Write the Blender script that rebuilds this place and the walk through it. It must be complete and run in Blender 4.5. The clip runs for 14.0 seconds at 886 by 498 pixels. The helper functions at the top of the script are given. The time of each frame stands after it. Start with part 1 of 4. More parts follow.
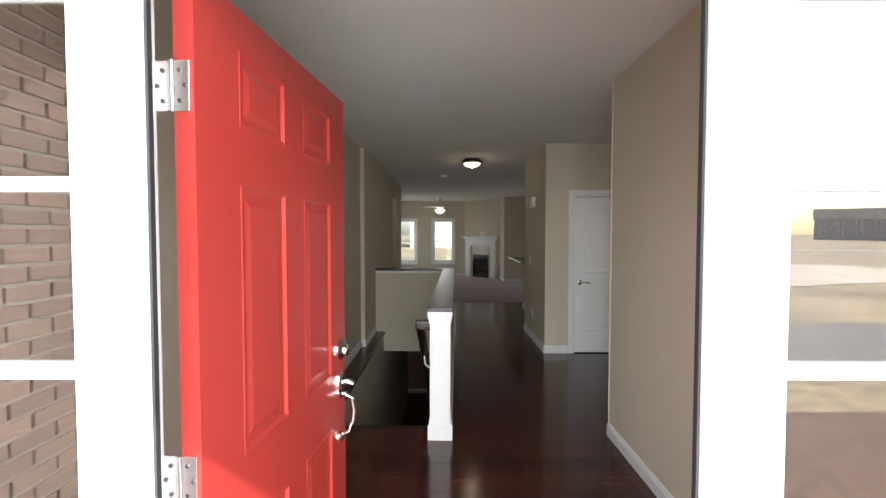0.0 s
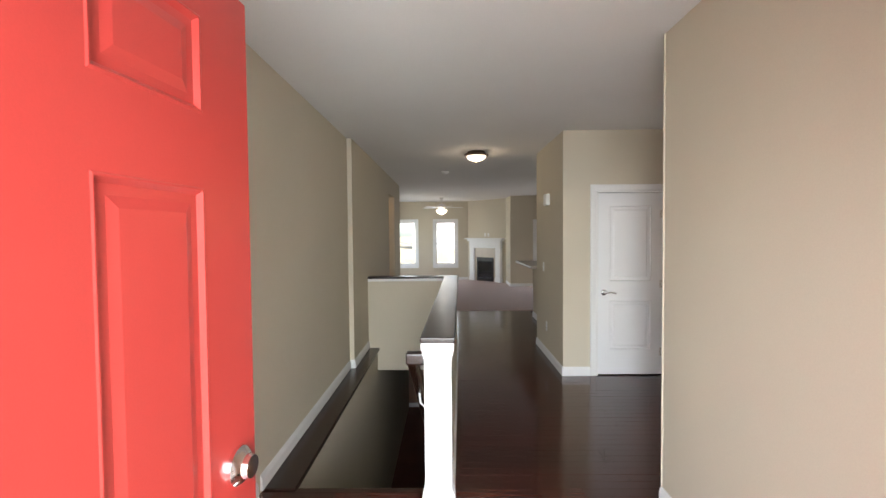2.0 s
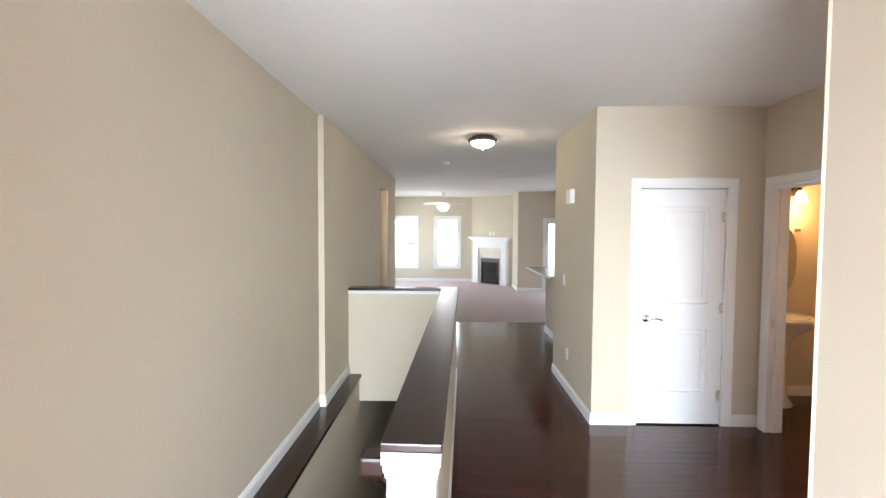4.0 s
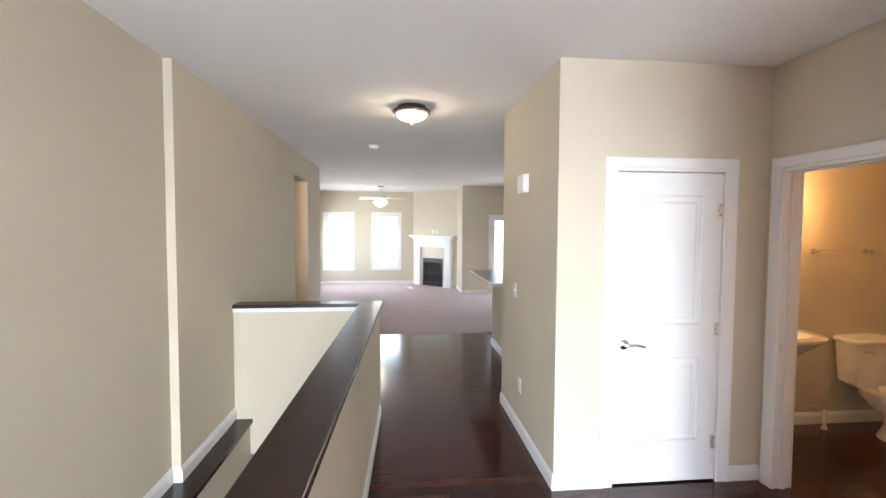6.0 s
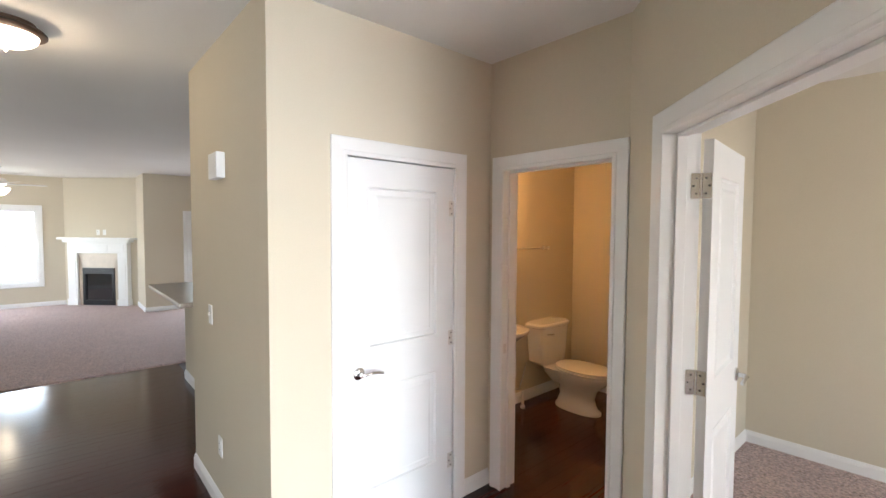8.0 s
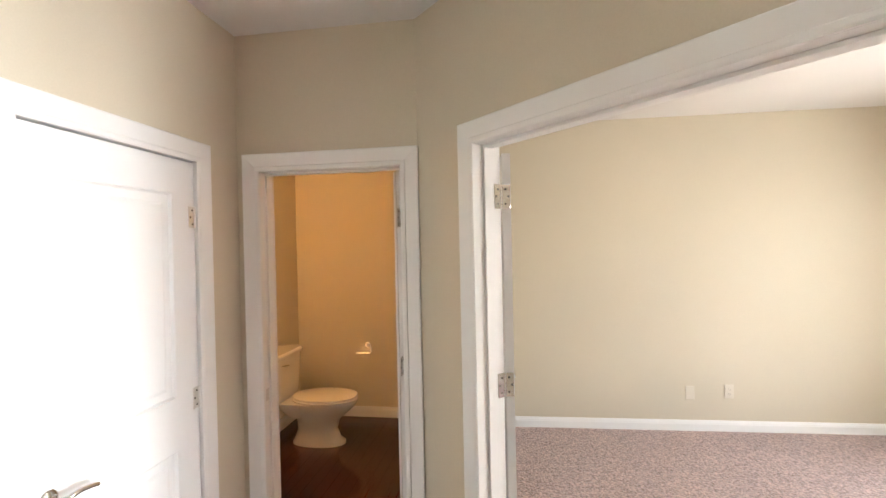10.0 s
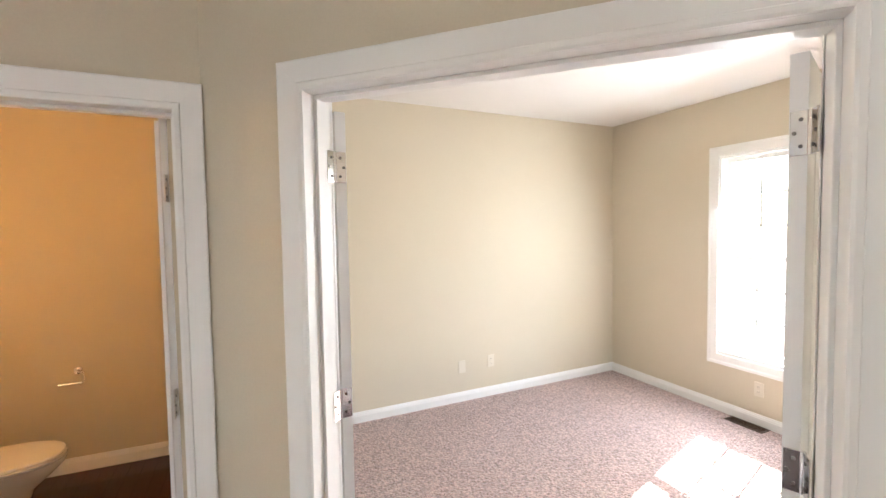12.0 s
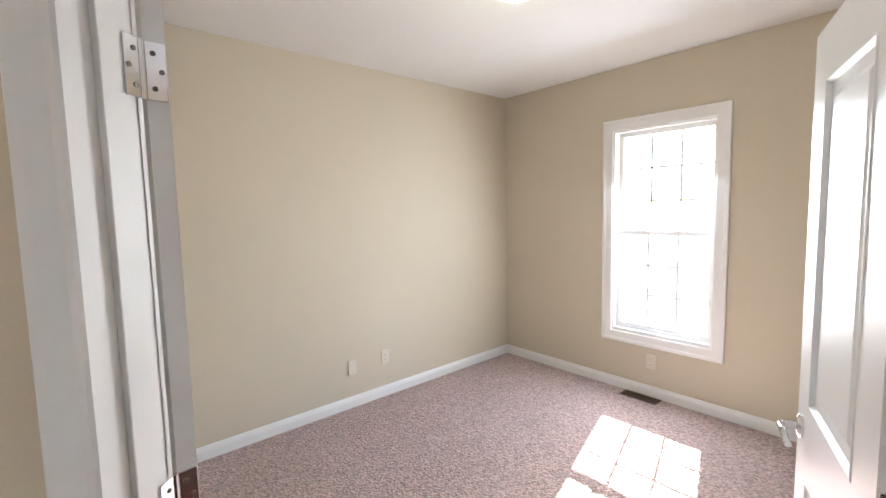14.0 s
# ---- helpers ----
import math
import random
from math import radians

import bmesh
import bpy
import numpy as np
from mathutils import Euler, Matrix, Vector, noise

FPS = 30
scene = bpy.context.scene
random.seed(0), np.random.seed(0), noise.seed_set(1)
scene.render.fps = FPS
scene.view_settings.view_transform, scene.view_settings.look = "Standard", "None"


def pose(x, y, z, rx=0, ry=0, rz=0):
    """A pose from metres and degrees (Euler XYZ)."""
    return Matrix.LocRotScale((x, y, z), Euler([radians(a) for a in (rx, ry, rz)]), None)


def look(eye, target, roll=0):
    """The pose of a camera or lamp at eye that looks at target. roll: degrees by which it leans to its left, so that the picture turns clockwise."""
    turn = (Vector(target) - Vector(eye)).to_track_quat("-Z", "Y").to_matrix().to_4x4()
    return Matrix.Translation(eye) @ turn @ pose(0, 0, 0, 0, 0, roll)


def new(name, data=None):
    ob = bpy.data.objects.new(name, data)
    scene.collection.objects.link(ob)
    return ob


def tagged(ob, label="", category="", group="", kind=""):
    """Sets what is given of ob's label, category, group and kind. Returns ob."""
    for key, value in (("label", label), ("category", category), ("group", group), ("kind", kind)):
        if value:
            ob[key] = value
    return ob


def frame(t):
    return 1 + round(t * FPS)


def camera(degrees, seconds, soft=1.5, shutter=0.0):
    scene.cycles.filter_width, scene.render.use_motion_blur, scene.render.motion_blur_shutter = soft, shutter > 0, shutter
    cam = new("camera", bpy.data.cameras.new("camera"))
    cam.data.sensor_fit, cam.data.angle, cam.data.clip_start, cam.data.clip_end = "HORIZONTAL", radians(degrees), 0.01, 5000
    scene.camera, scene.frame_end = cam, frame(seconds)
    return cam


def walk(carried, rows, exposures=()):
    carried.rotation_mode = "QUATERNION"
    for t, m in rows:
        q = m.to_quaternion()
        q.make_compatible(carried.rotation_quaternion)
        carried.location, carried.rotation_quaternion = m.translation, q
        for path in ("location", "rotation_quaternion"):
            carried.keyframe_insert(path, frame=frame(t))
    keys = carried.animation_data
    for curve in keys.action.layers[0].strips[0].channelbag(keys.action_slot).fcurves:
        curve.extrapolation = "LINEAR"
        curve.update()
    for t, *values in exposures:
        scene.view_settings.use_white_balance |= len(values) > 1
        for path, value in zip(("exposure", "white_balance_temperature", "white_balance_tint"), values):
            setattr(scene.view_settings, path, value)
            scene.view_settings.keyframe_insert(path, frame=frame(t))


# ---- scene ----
cam = camera(89.4, 14.0)
PATH = [
    (0, (0.412, -0.012, 1.557), (0.406, 1.987, 1.486), -0.0),
    (0.5, (0.398, 0.13, 1.548), (0.38, 2.128, 1.468), -0.2),
    (1, (0.389, 0.316, 1.557), (0.378, 2.315, 1.484), -0.3),
    (1.5, (0.414, 0.553, 1.553), (0.426, 2.552, 1.489), -0.6),
    (2, (0.442, 0.817, 1.58), (0.421, 2.816, 1.514), -0.5),
    (4.5, (0.526, 2.239, 1.667), (0.489, 4.237, 1.579), 0.4),
    (5, (0.569, 2.538, 1.658), (0.537, 4.536, 1.576), 0.6),
    (5.5, (0.647, 2.816, 1.655), (0.691, 4.813, 1.57), 0.4),
    (6, (0.733, 3.06, 1.661), (0.929, 5.048, 1.566), 0.3),
    (6.5, (0.805, 3.278, 1.665), (1.247, 5.226, 1.564), 0.3),
    (7, (0.881, 3.467, 1.659), (1.617, 5.324, 1.56), 0.3),
    (7.5, (0.962, 3.626, 1.668), (1.976, 5.347, 1.566), 0.3),
    (8, (1.01, 3.774, 1.663), (2.317, 5.285, 1.573), 0.3),
    (10.5, (1.088, 4.523, 1.631), (3.088, 4.502, 1.605), -1.6),
    (11, (1.189, 4.595, 1.624), (3.164, 4.282, 1.573), -1.7),
    (11.5, (1.313, 4.671, 1.634), (3.228, 4.099, 1.561), -1.5),
    (12, (1.451, 4.72, 1.637), (3.279, 3.913, 1.539), -0.9),
    (12.5, (1.591, 4.738, 1.621), (3.322, 3.743, 1.51), -0.8),
    (13, (1.74, 4.699, 1.604), (3.391, 3.577, 1.474), -1.1),
    (13.5, (1.882, 4.631, 1.606), (3.476, 3.434, 1.447), -1.2),
    (14, (1.993, 4.562, 1.588), (3.525, 3.29, 1.406), -1.3),
]
walk(cam, [(t, look(eye, target, roll)) for t, eye, target, roll in PATH],
     exposures=[(0.0, 1.4, 6500, 10), (0.5, 1.55, 6550, 10), (1.0, 2.0, 6600, 10), (1.5, 2.3, 6500, 10), (2.2, 2.55, 6350, 10), (4.3, 3.65, 5900, 10), (5.0, 3.72, 5850, 10), (6.0, 3.7, 5900, 10), (7.0, 3.52, 6000, 10), (8.0, 3.55, 6100, 10), (10.3, 3.97, 6450, 10), (12.0, 4.05, 6050, 10), (13.0, 3.78, 6000, 10), (14.0, 3.5, 5850, 10)])

# ---- world, sun, large lights ----
world = bpy.data.worlds.new("world")
scene.world = world
world.use_nodes = True
wn, wl = world.node_tree.nodes, world.node_tree.links
sky = wn.new("ShaderNodeTexSky")
sky.sky_type = "NISHITA"
sky.sun_disc = False
sky.sun_elevation = radians(41)
sky.sun_rotation = radians(162)
sky.dust_density = 2.0
wl.new(sky.outputs[0], wn["Background"].inputs[0])
wn["Background"].inputs[1].default_value = 0.14

sun_data = bpy.data.lights.new("sun", "SUN")
sun_data.energy, sun_data.angle, sun_data.color = 5.0, radians(0.6), (1.0, 0.95, 0.88)
sun = new("sun", sun_data)
sun.matrix_world = look((0.19 * 20, -0.58 * 20, 0.53 * 20), (0, 0, 0))


def daylight_lamp(name, eye, target, w, h, power, spread=180):
    d = bpy.data.lights.new(name, "AREA")
    d.shape, d.size, d.size_y, d.energy, d.color = "RECTANGLE", w, h, power, (0.91, 0.965, 1.0)
    d.spread = radians(spread)
    ob = new(name, d)
    ob.matrix_world = look(eye, target)
    return ob


daylight_lamp("study_window_light", (3.61, 0.79, 1.36), (3.61, 3, 0.1), 0.80, 1.68, 5.8)
# added unseen lamp under the porch roof, fills the hall with daylight through the door
daylight_lamp("porch_fill_light", (0.15, -0.6, 1.45), (-1.8, 6, -0.4), 2.0, 2.3, 42, 135)
daylight_lamp("living_window_light", (-1.0, 16.32, 1.26), (-1.0, 10, -1.8), 0.75, 1.5, 3.0)
daylight_lamp("living_window_light", (0.37, 16.32, 1.26), (0.37, 10, -1.8), 0.75, 1.5, 3.0)
daylight_lamp("living_side_light", (-1.67, 15.27, 1.26), (2, 15.27, -0.2), 1.1, 1.5, 3.4)
daylight_lamp("patio_door_light", (3.86, 14.22, 1.0), (3.86, 8, -2.0), 1.5, 1.8, 4.6)


def lamp_inside(name, x, y, z, power, color):
    d = bpy.data.lights.new(name, "POINT")
    d.energy, d.color, d.shadow_soft_size = power, color, 0.06
    ob = new(name, d)
    ob.location = (x, y, z)
    return ob


lamp_inside("hall_bulb", 0.842, 6.97, 2.52, 0.6, (1.0, 0.76, 0.5))
lamp_inside("study_bulb", 3.46, 2.85, 2.52, 0.45, (1.0, 0.92, 0.58))
lamp_inside("fan_bulb", 0.265, 14.6, 2.12, 0.5, (1.0, 0.78, 0.52))
lamp_inside("vanity_bulb", 3.88, 6.35, 1.96, 1.5, (1.0, 0.46, 0.13))
lamp_inside("left_room_bulb", -1.6, 9.0, 2.4, 1.6, (1.0, 0.55, 0.2))


# ---- materials ----
def material(name, color, rough=0.5, metal=0.0, vary=0.06, scale=3.0, fine=220.0, bump=0.1, bump_scale=None, random_tint=0.0, coat=0.0):
    """A principled paint or surface with two scales of colour variation and fine relief."""
    m = bpy.data.materials.new(name)
    m.use_nodes = True
    n, l = m.node_tree.nodes, m.node_tree.links
    p = n["Principled BSDF"]
    p.inputs["Roughness"].default_value, p.inputs["Metallic"].default_value = rough, metal
    p.inputs["Coat Weight"].default_value = coat
    geo = n.new("ShaderNodeNewGeometry")
    big, small = n.new("ShaderNodeTexNoise"), n.new("ShaderNodeTexNoise")
    big.inputs["Scale"].default_value, small.inputs["Scale"].default_value = scale, fine
    big.inputs["Detail"].default_value = 4
    for t in (big, small):
        l.new(geo.outputs["Position"], t.inputs["Vector"])
    add = n.new("ShaderNodeMath")
    add.operation = "ADD"
    l.new(big.outputs[0], add.inputs[0])
    l.new(small.outputs[0], add.inputs[1])
    ramp = n.new("ShaderNodeMapRange")
    ramp.inputs["From Min"].default_value, ramp.inputs["From Max"].default_value = 0.6, 1.4
    ramp.inputs["To Min"].default_value, ramp.inputs["To Max"].default_value = 1 - vary, 1 + vary
    l.new(add.outputs[0], ramp.inputs["Value"])
    hsv = n.new("ShaderNodeHueSaturation")
    hsv.inputs["Color"].default_value = (*color, 1)
    value = ramp.outputs[0]
    if random_tint:
        info = n.new("ShaderNodeObjectInfo")
        rr = n.new("ShaderNodeMapRange")
        rr.inputs["To Min"].default_value, rr.inputs["To Max"].default_value = 1 - random_tint, 1 + random_tint
        l.new(info.outputs["Random"], rr.inputs["Value"])
        mul = n.new("ShaderNodeMath")
        mul.operation = "MULTIPLY"
        l.new(ramp.outputs[0], mul.inputs[0])
        l.new(rr.outputs[0], mul.inputs[1])
        value = mul.outputs[0]
    l.new(value, hsv.inputs["Value"])
    l.new(hsv.outputs[0], p.inputs["Base Color"])
    if bump:
        b = n.new("ShaderNodeBump")
        b.inputs["Strength"].default_value, b.inputs["Distance"].default_value = bump, 0.002
        if bump_scale:
            bt = n.new("ShaderNodeTexNoise")
            bt.inputs["Scale"].default_value = bump_scale
            l.new(geo.outputs["Position"], bt.inputs["Vector"])
            l.new(bt.outputs[0], b.inputs["Height"])
        else:
            l.new(small.outputs[0], b.inputs["Height"])
        l.new(b.outputs[0], p.inputs["Normal"])
    return m


def matte(m):
    m.node_tree.nodes["Principled BSDF"].inputs["Specular IOR Level"].default_value = 0.15


def wood(name, color, rough, along="X", tint=0.0, vary=0.35, coat=0.0):
    """Stained wood with grain stretched along one axis."""
    m = material(name, color, rough, vary=vary, scale=1.0, fine=1.0, bump=0.05, random_tint=tint, coat=coat)
    n, l = m.node_tree.nodes, m.node_tree.links
    geo = [x for x in n if x.type == "NEW_GEOMETRY"][0]
    mapping = n.new("ShaderNodeMapping")
    long, short = 2.5, 60.0
    mapping.inputs["Scale"].default_value = (long, short, short) if along == "X" else (short, long, short)
    l.new(geo.outputs["Position"], mapping.inputs["Vector"])
    for t in [x for x in n if x.type == "TEX_NOISE"]:
        l.new(mapping.outputs[0], t.inputs["Vector"])
    return m


def carpet_material():
    m = material("carpet_pile", (0.47, 0.335, 0.305), 0.95, vary=0.10, scale=2.2, fine=95, bump=0)
    n, l = m.node_tree.nodes, m.node_tree.links
    p = n["Principled BSDF"]
    geo = [x for x in n if x.type == "NEW_GEOMETRY"][0]
    hsv = [x for x in n if x.type == "HUE_SAT"][0]
    v = n.new("ShaderNodeTexVoronoi")
    v.inputs["Scale"].default_value = 85
    w = n.new("ShaderNodeTexNoise")
    w.inputs["Scale"].default_value = 62
    w.inputs["Detail"].default_value = 6
    for t in (v, w):
        l.new(geo.outputs["Position"], t.inputs["Vector"])
    mix = n.new("ShaderNodeMix")
    mix.data_type = "RGBA"
    mix.blend_type = "MULTIPLY"
    mix.inputs["Factor"].default_value = 0.85
    ramp = n.new("ShaderNodeMapRange")
    ramp.inputs["From Min"].default_value, ramp.inputs["From Max"].default_value = 0.3, 0.7
    ramp.inputs["To Min"].default_value, ramp.inputs["To Max"].default_value = 0.32, 1.6
    l.new(w.outputs[0], ramp.inputs["Value"])
    l.new(hsv.outputs[0], mix.inputs["A"])
    l.new(ramp.outputs[0], mix.inputs["B"])
    l.new(mix.outputs["Result"], p.inputs["Base Color"])
    b = n.new("ShaderNodeBump")
    b.inputs["Strength"].default_value, b.inputs["Distance"].default_value = 1.0, 0.012
    add = n.new("ShaderNodeMath")
    add.operation = "ADD"
    l.new(v.outputs["Distance"], add.inputs[0])
    l.new(w.outputs[0], add.inputs[1])
    l.new(add.outputs[0], b.inputs["Height"])
    l.new(b.outputs[0], p.inputs["Normal"])
    p.inputs["Sheen Weight"].default_value = 0.3
    return m


def glow(name, color, strength):
    m = bpy.data.materials.new(name)
    m.use_nodes = True
    p = m.node_tree.nodes["Principled BSDF"]
    p.inputs["Base Color"].default_value = (0.85, 0.82, 0.76, 1)
    p.inputs["Roughness"].default_value = 0.3
    p.inputs["Emission Color"].default_value = (*color, 1)
    p.inputs["Emission Strength"].default_value = strength
    return m


def glass_material(name, reflect):
    m = bpy.data.materials.new(name)
    m.use_nodes = True
    n, l = m.node_tree.nodes, m.node_tree.links
    n.remove(n["Principled BSDF"])
    out = n["Material Output"]
    tr, gl, mix = n.new("ShaderNodeBsdfTransparent"), n.new("ShaderNodeBsdfGlossy"), n.new("ShaderNodeMixShader")
    tr.inputs[0].default_value = (0.93, 0.95, 0.94, 1)
    gl.inputs["Roughness"].default_value = 0.0
    mix.inputs[0].default_value = reflect
    wave = n.new("ShaderNodeTexNoise")
    wave.inputs["Scale"].default_value = 5
    geo = n.new("ShaderNodeNewGeometry")
    bump = n.new("ShaderNodeBump")
    bump.inputs["Strength"].default_value, bump.inputs["Distance"].default_value = 0.06, 0.004
    l.new(geo.outputs["Position"], wave.inputs["Vector"])
    l.new(wave.outputs[0], bump.inputs["Height"])
    l.new(bump.outputs[0], gl.inputs["Normal"])
    l.new(tr.outputs[0], mix.inputs[1])
    l.new(gl.outputs[0], mix.inputs[2])
    l.new(mix.outputs[0], out.inputs[0])
    return m


M_WALL = material("tan_wall_paint", (0.625, 0.565, 0.45), 0.85, vary=0.035, scale=1.2, fine=160, bump=0.12)
M_CEIL = material("white_ceiling_paint", (0.78, 0.77, 0.75), 0.8, vary=0.03, scale=1.5, fine=120, bump=0.2)
matte(M_WALL)
matte(M_CEIL)
M_TRIM = material("white_semigloss_trim", (0.82, 0.82, 0.81), 0.45, vary=0.006, scale=2, fine=14, bump=0)
M_DOOR = material("white_moulded_door_paint", (0.83, 0.84, 0.85), 0.3, vary=0.02, scale=5, fine=350, bump=0.06)
M_RED = material("red_door_paint", (0.345, 0.034, 0.028), 0.28, vary=0.05, scale=3, fine=300, bump=0.06)
M_PLANK = wood("dark_hardwood_plank", (0.046, 0.012, 0.008), 0.15, "X", tint=0.45)
M_CAP = wood("dark_stained_cap", (0.020, 0.008, 0.005), 0.26, "Y", vary=0.16)
M_CARPET = carpet_material()
M_CHROME = material("polished_chrome", (0.75, 0.75, 0.76), 0.12, 1.0, vary=0.02, bump=0)
M_NICKEL = material("brushed_nickel", (0.72, 0.70, 0.68), 0.38, 1.0, vary=0.05, bump=0.03)
M_SCREW = material("dark_screw_head", (0.18, 0.17, 0.16), 0.4, 1.0, vary=0.05, bump=0)
M_PORC = material("glazed_white_porcelain", (0.80, 0.78, 0.74), 0.08, vary=0.01, bump=0, coat=0.4)
M_PLASTIC = material("white_plastic", (0.80, 0.80, 0.78), 0.35, vary=0.02, bump=0)
M_ALMOND = material("almond_plastic", (0.68, 0.63, 0.53), 0.4, vary=0.02, bump=0)
M_BLACK = material("black_metal", (0.012, 0.012, 0.013), 0.3, vary=0.1, bump=0.03)
M_SLOT = material("dark_slot", (0.02, 0.018, 0.016), 0.8, vary=0.1, bump=0)
M_STONE = material("beige_marble_surround", (0.55, 0.47, 0.38), 0.25, vary=0.12, scale=9, fine=60, bump=0.03)
M_COUNTER = material("grey_brown_laminate_counter", (0.33, 0.28, 0.23), 0.3, vary=0.25, scale=60, fine=350, bump=0.02)
M_BRICK = material("red_brown_brick", (0.11, 0.060, 0.045), 0.85, vary=0.18, scale=14, fine=160, bump=0.5, random_tint=0.25)
M_MORTAR = material("pale_mortar", (0.24, 0.21, 0.18), 0.9, vary=0.12, scale=20, fine=200, bump=0.5)
M_GRASS = material("dry_winter_grass", (0.22, 0.175, 0.11), 0.95, vary=0.75, scale=0.35, fine=5, bump=1.0)
M_MULCH = material("dark_brown_mulch", (0.085, 0.05, 0.035), 0.95, vary=0.7, scale=9, fine=45, bump=1.0)
M_DIRT = material("pale_bare_soil", (0.42, 0.37, 0.30), 0.95, vary=0.3, scale=0.4, fine=9, bump=0.6)
M_ROAD = material("grey_asphalt", (0.09, 0.09, 0.097), 0.85, vary=0.15, scale=1.0, fine=120, bump=0.4)
M_CONC = material("porch_concrete", (0.30, 0.285, 0.265), 0.85, vary=0.1, scale=2, fine=120, bump=0.3)
M_SIDING = material("grey_house_siding", (0.34, 0.33, 0.325), 0.8, vary=0.12, scale=0.6, fine=6, bump=0.1)
M_ROOF = material("grey_roof_shingle", (0.12, 0.115, 0.11), 0.9, vary=0.2, scale=1, fine=20, bump=0.3)
M_MIRROR = material("mirror_silver", (0.9, 0.9, 0.9), 0.0, 1.0, vary=0, bump=0)
M_GLASS = glass_material("window_glass", 0.06)
M_SIDEGLASS = glass_material("sidelight_glass", 0.42)
M_BOWL = glow("frosted_lit_glass", (1.0, 0.86, 0.66), 0.6)
M_SHADE = glow("lit_vanity_shade", (1.0, 0.75, 0.42), 0.7)
M_BRONZE = material("brown_metal_register", (0.10, 0.065, 0.045), 0.5, 0.6, vary=0.1, bump=0)
M_RUBBER = material("black_weatherstrip", (0.02, 0.02, 0.022), 0.7, vary=0.1, bump=0)
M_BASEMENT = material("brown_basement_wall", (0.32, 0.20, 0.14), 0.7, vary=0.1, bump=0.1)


# ---- mesh tools ----
def box(bm, x0, x1, y0, y1, z0, z1, m=None):
    v = [bm.verts.new((x, y, z)) for x in (x0, x1) for y in (y0, y1) for z in (z0, z1)]
    if m is not None:
        for q in v:
            q.co = m @ q.co
    for f in ((0, 1, 3, 2), (4, 6, 7, 5), (0, 4, 5, 1), (2, 3, 7, 6), (0, 2, 6, 4), (1, 5, 7, 3)):
        bm.faces.new([v[i] for i in f])
    return v


def bevelled(bm, width, segments=2):
    bmesh.ops.bevel(bm, geom=bm.edges[:], offset=width, segments=segments, affect="EDGES", profile=0.6, clamp_overlap=True)
    return bm


def bbox(x0, x1, y0, y1, z0, z1, width=0.003, segments=2):
    bm = bmesh.new()
    box(bm, x0, x1, y0, y1, z0, z1)
    return bevelled(bm, width, segments)


def part(name, bm, mat, parent=None, label="", smooth=False, m=None):
    """Link a bmesh as one mesh object under a thing or part."""
    bmesh.ops.recalc_face_normals(bm, faces=bm.faces[:])
    me = bpy.data.meshes.new(name)
    bm.to_mesh(me)
    bm.free()
    me.materials.append(mat)
    if smooth:
        for p in me.polygons:
            p.use_smooth = True
        me.set_sharp_from_angle(angle=radians(38))
    ob = new(name, me)
    if parent is not None:
        ob.parent = parent
    if m is not None:
        ob.matrix_basis = m
    return tagged(ob, label=label)


def thing(name, m, label, category, group=""):
    ob = new(name)
    ob.empty_display_size = 0.1
    ob.matrix_basis = m
    return tagged(ob, label=label, category=category, group=group)


def structure(name, bm, mat, label="", category=""):
    return tagged(part(name, bm, mat), label=label, category=category, kind="structure")


def lathe(bm, profile, segs=32, m=None):
    """Spin (radius, height) pairs round z."""
    rings = []
    for r, z in profile:
        ring = []
        for i in range(segs):
            a = 2 * math.pi * i / segs
            co = Vector((max(r, 1e-4) * math.cos(a), max(r, 1e-4) * math.sin(a), z))
            ring.append(bm.verts.new(m @ co if m is not None else co))
        rings.append(ring)
    bridge(bm, rings)
    return bm


def bridge(bm, rings, caps=True):
    n = len(rings[0])
    for a, b in zip(rings, rings[1:]):
        for i in range(n):
            bm.faces.new((a[i], a[(i + 1) % n], b[(i + 1) % n], b[i]))
    if caps:
        bm.faces.new(rings[0][::-1])
        bm.faces.new(rings[-1])


def loft(bm, sections, segs=28, power=2.0):
    """Sections (cx, cy, rx, ry, z) joined as super-ellipses."""
    rings = []
    for cx, cy, rx, ry, z in sections:
        ring = []
        for i in range(segs):
            a = 2 * math.pi * i / segs
            c, s = math.cos(a), math.sin(a)
            ring.append(bm.verts.new((cx + rx * math.copysign(abs(c) ** (2 / power), c), cy + ry * math.copysign(abs(s) ** (2 / power), s), z)))
        rings.append(ring)
    bridge(bm, rings)
    return bm


def tube(bm, points, r, segs=12):
    """A round bar along a line of points."""
    pts = [Vector(p) for p in points]
    rings = []
    for i, p in enumerate(pts):
        d = (pts[min(i + 1, len(pts) - 1)] - pts[max(i - 1, 0)]).normalized()
        side = d.cross(Vector((0, 0, 1)) if abs(d.z) < 0.9 else Vector((1, 0, 0))).normalized()
        up = side.cross(d)
        rings.append([bm.verts.new(p + r * (math.cos(2 * math.pi * k / segs) * side + math.sin(2 * math.pi * k / segs) * up)) for k in range(segs)])
    bridge(bm, rings)
    return bm


CASING = [(-0.004, 0.0), (-0.004, 0.010), (0.003, 0.013), (0.016, 0.013), (0.020, 0.008), (0.030, 0.010), (0.062, 0.016), (0.078, 0.018), (0.083, 0.015), (0.083, 0.0)]


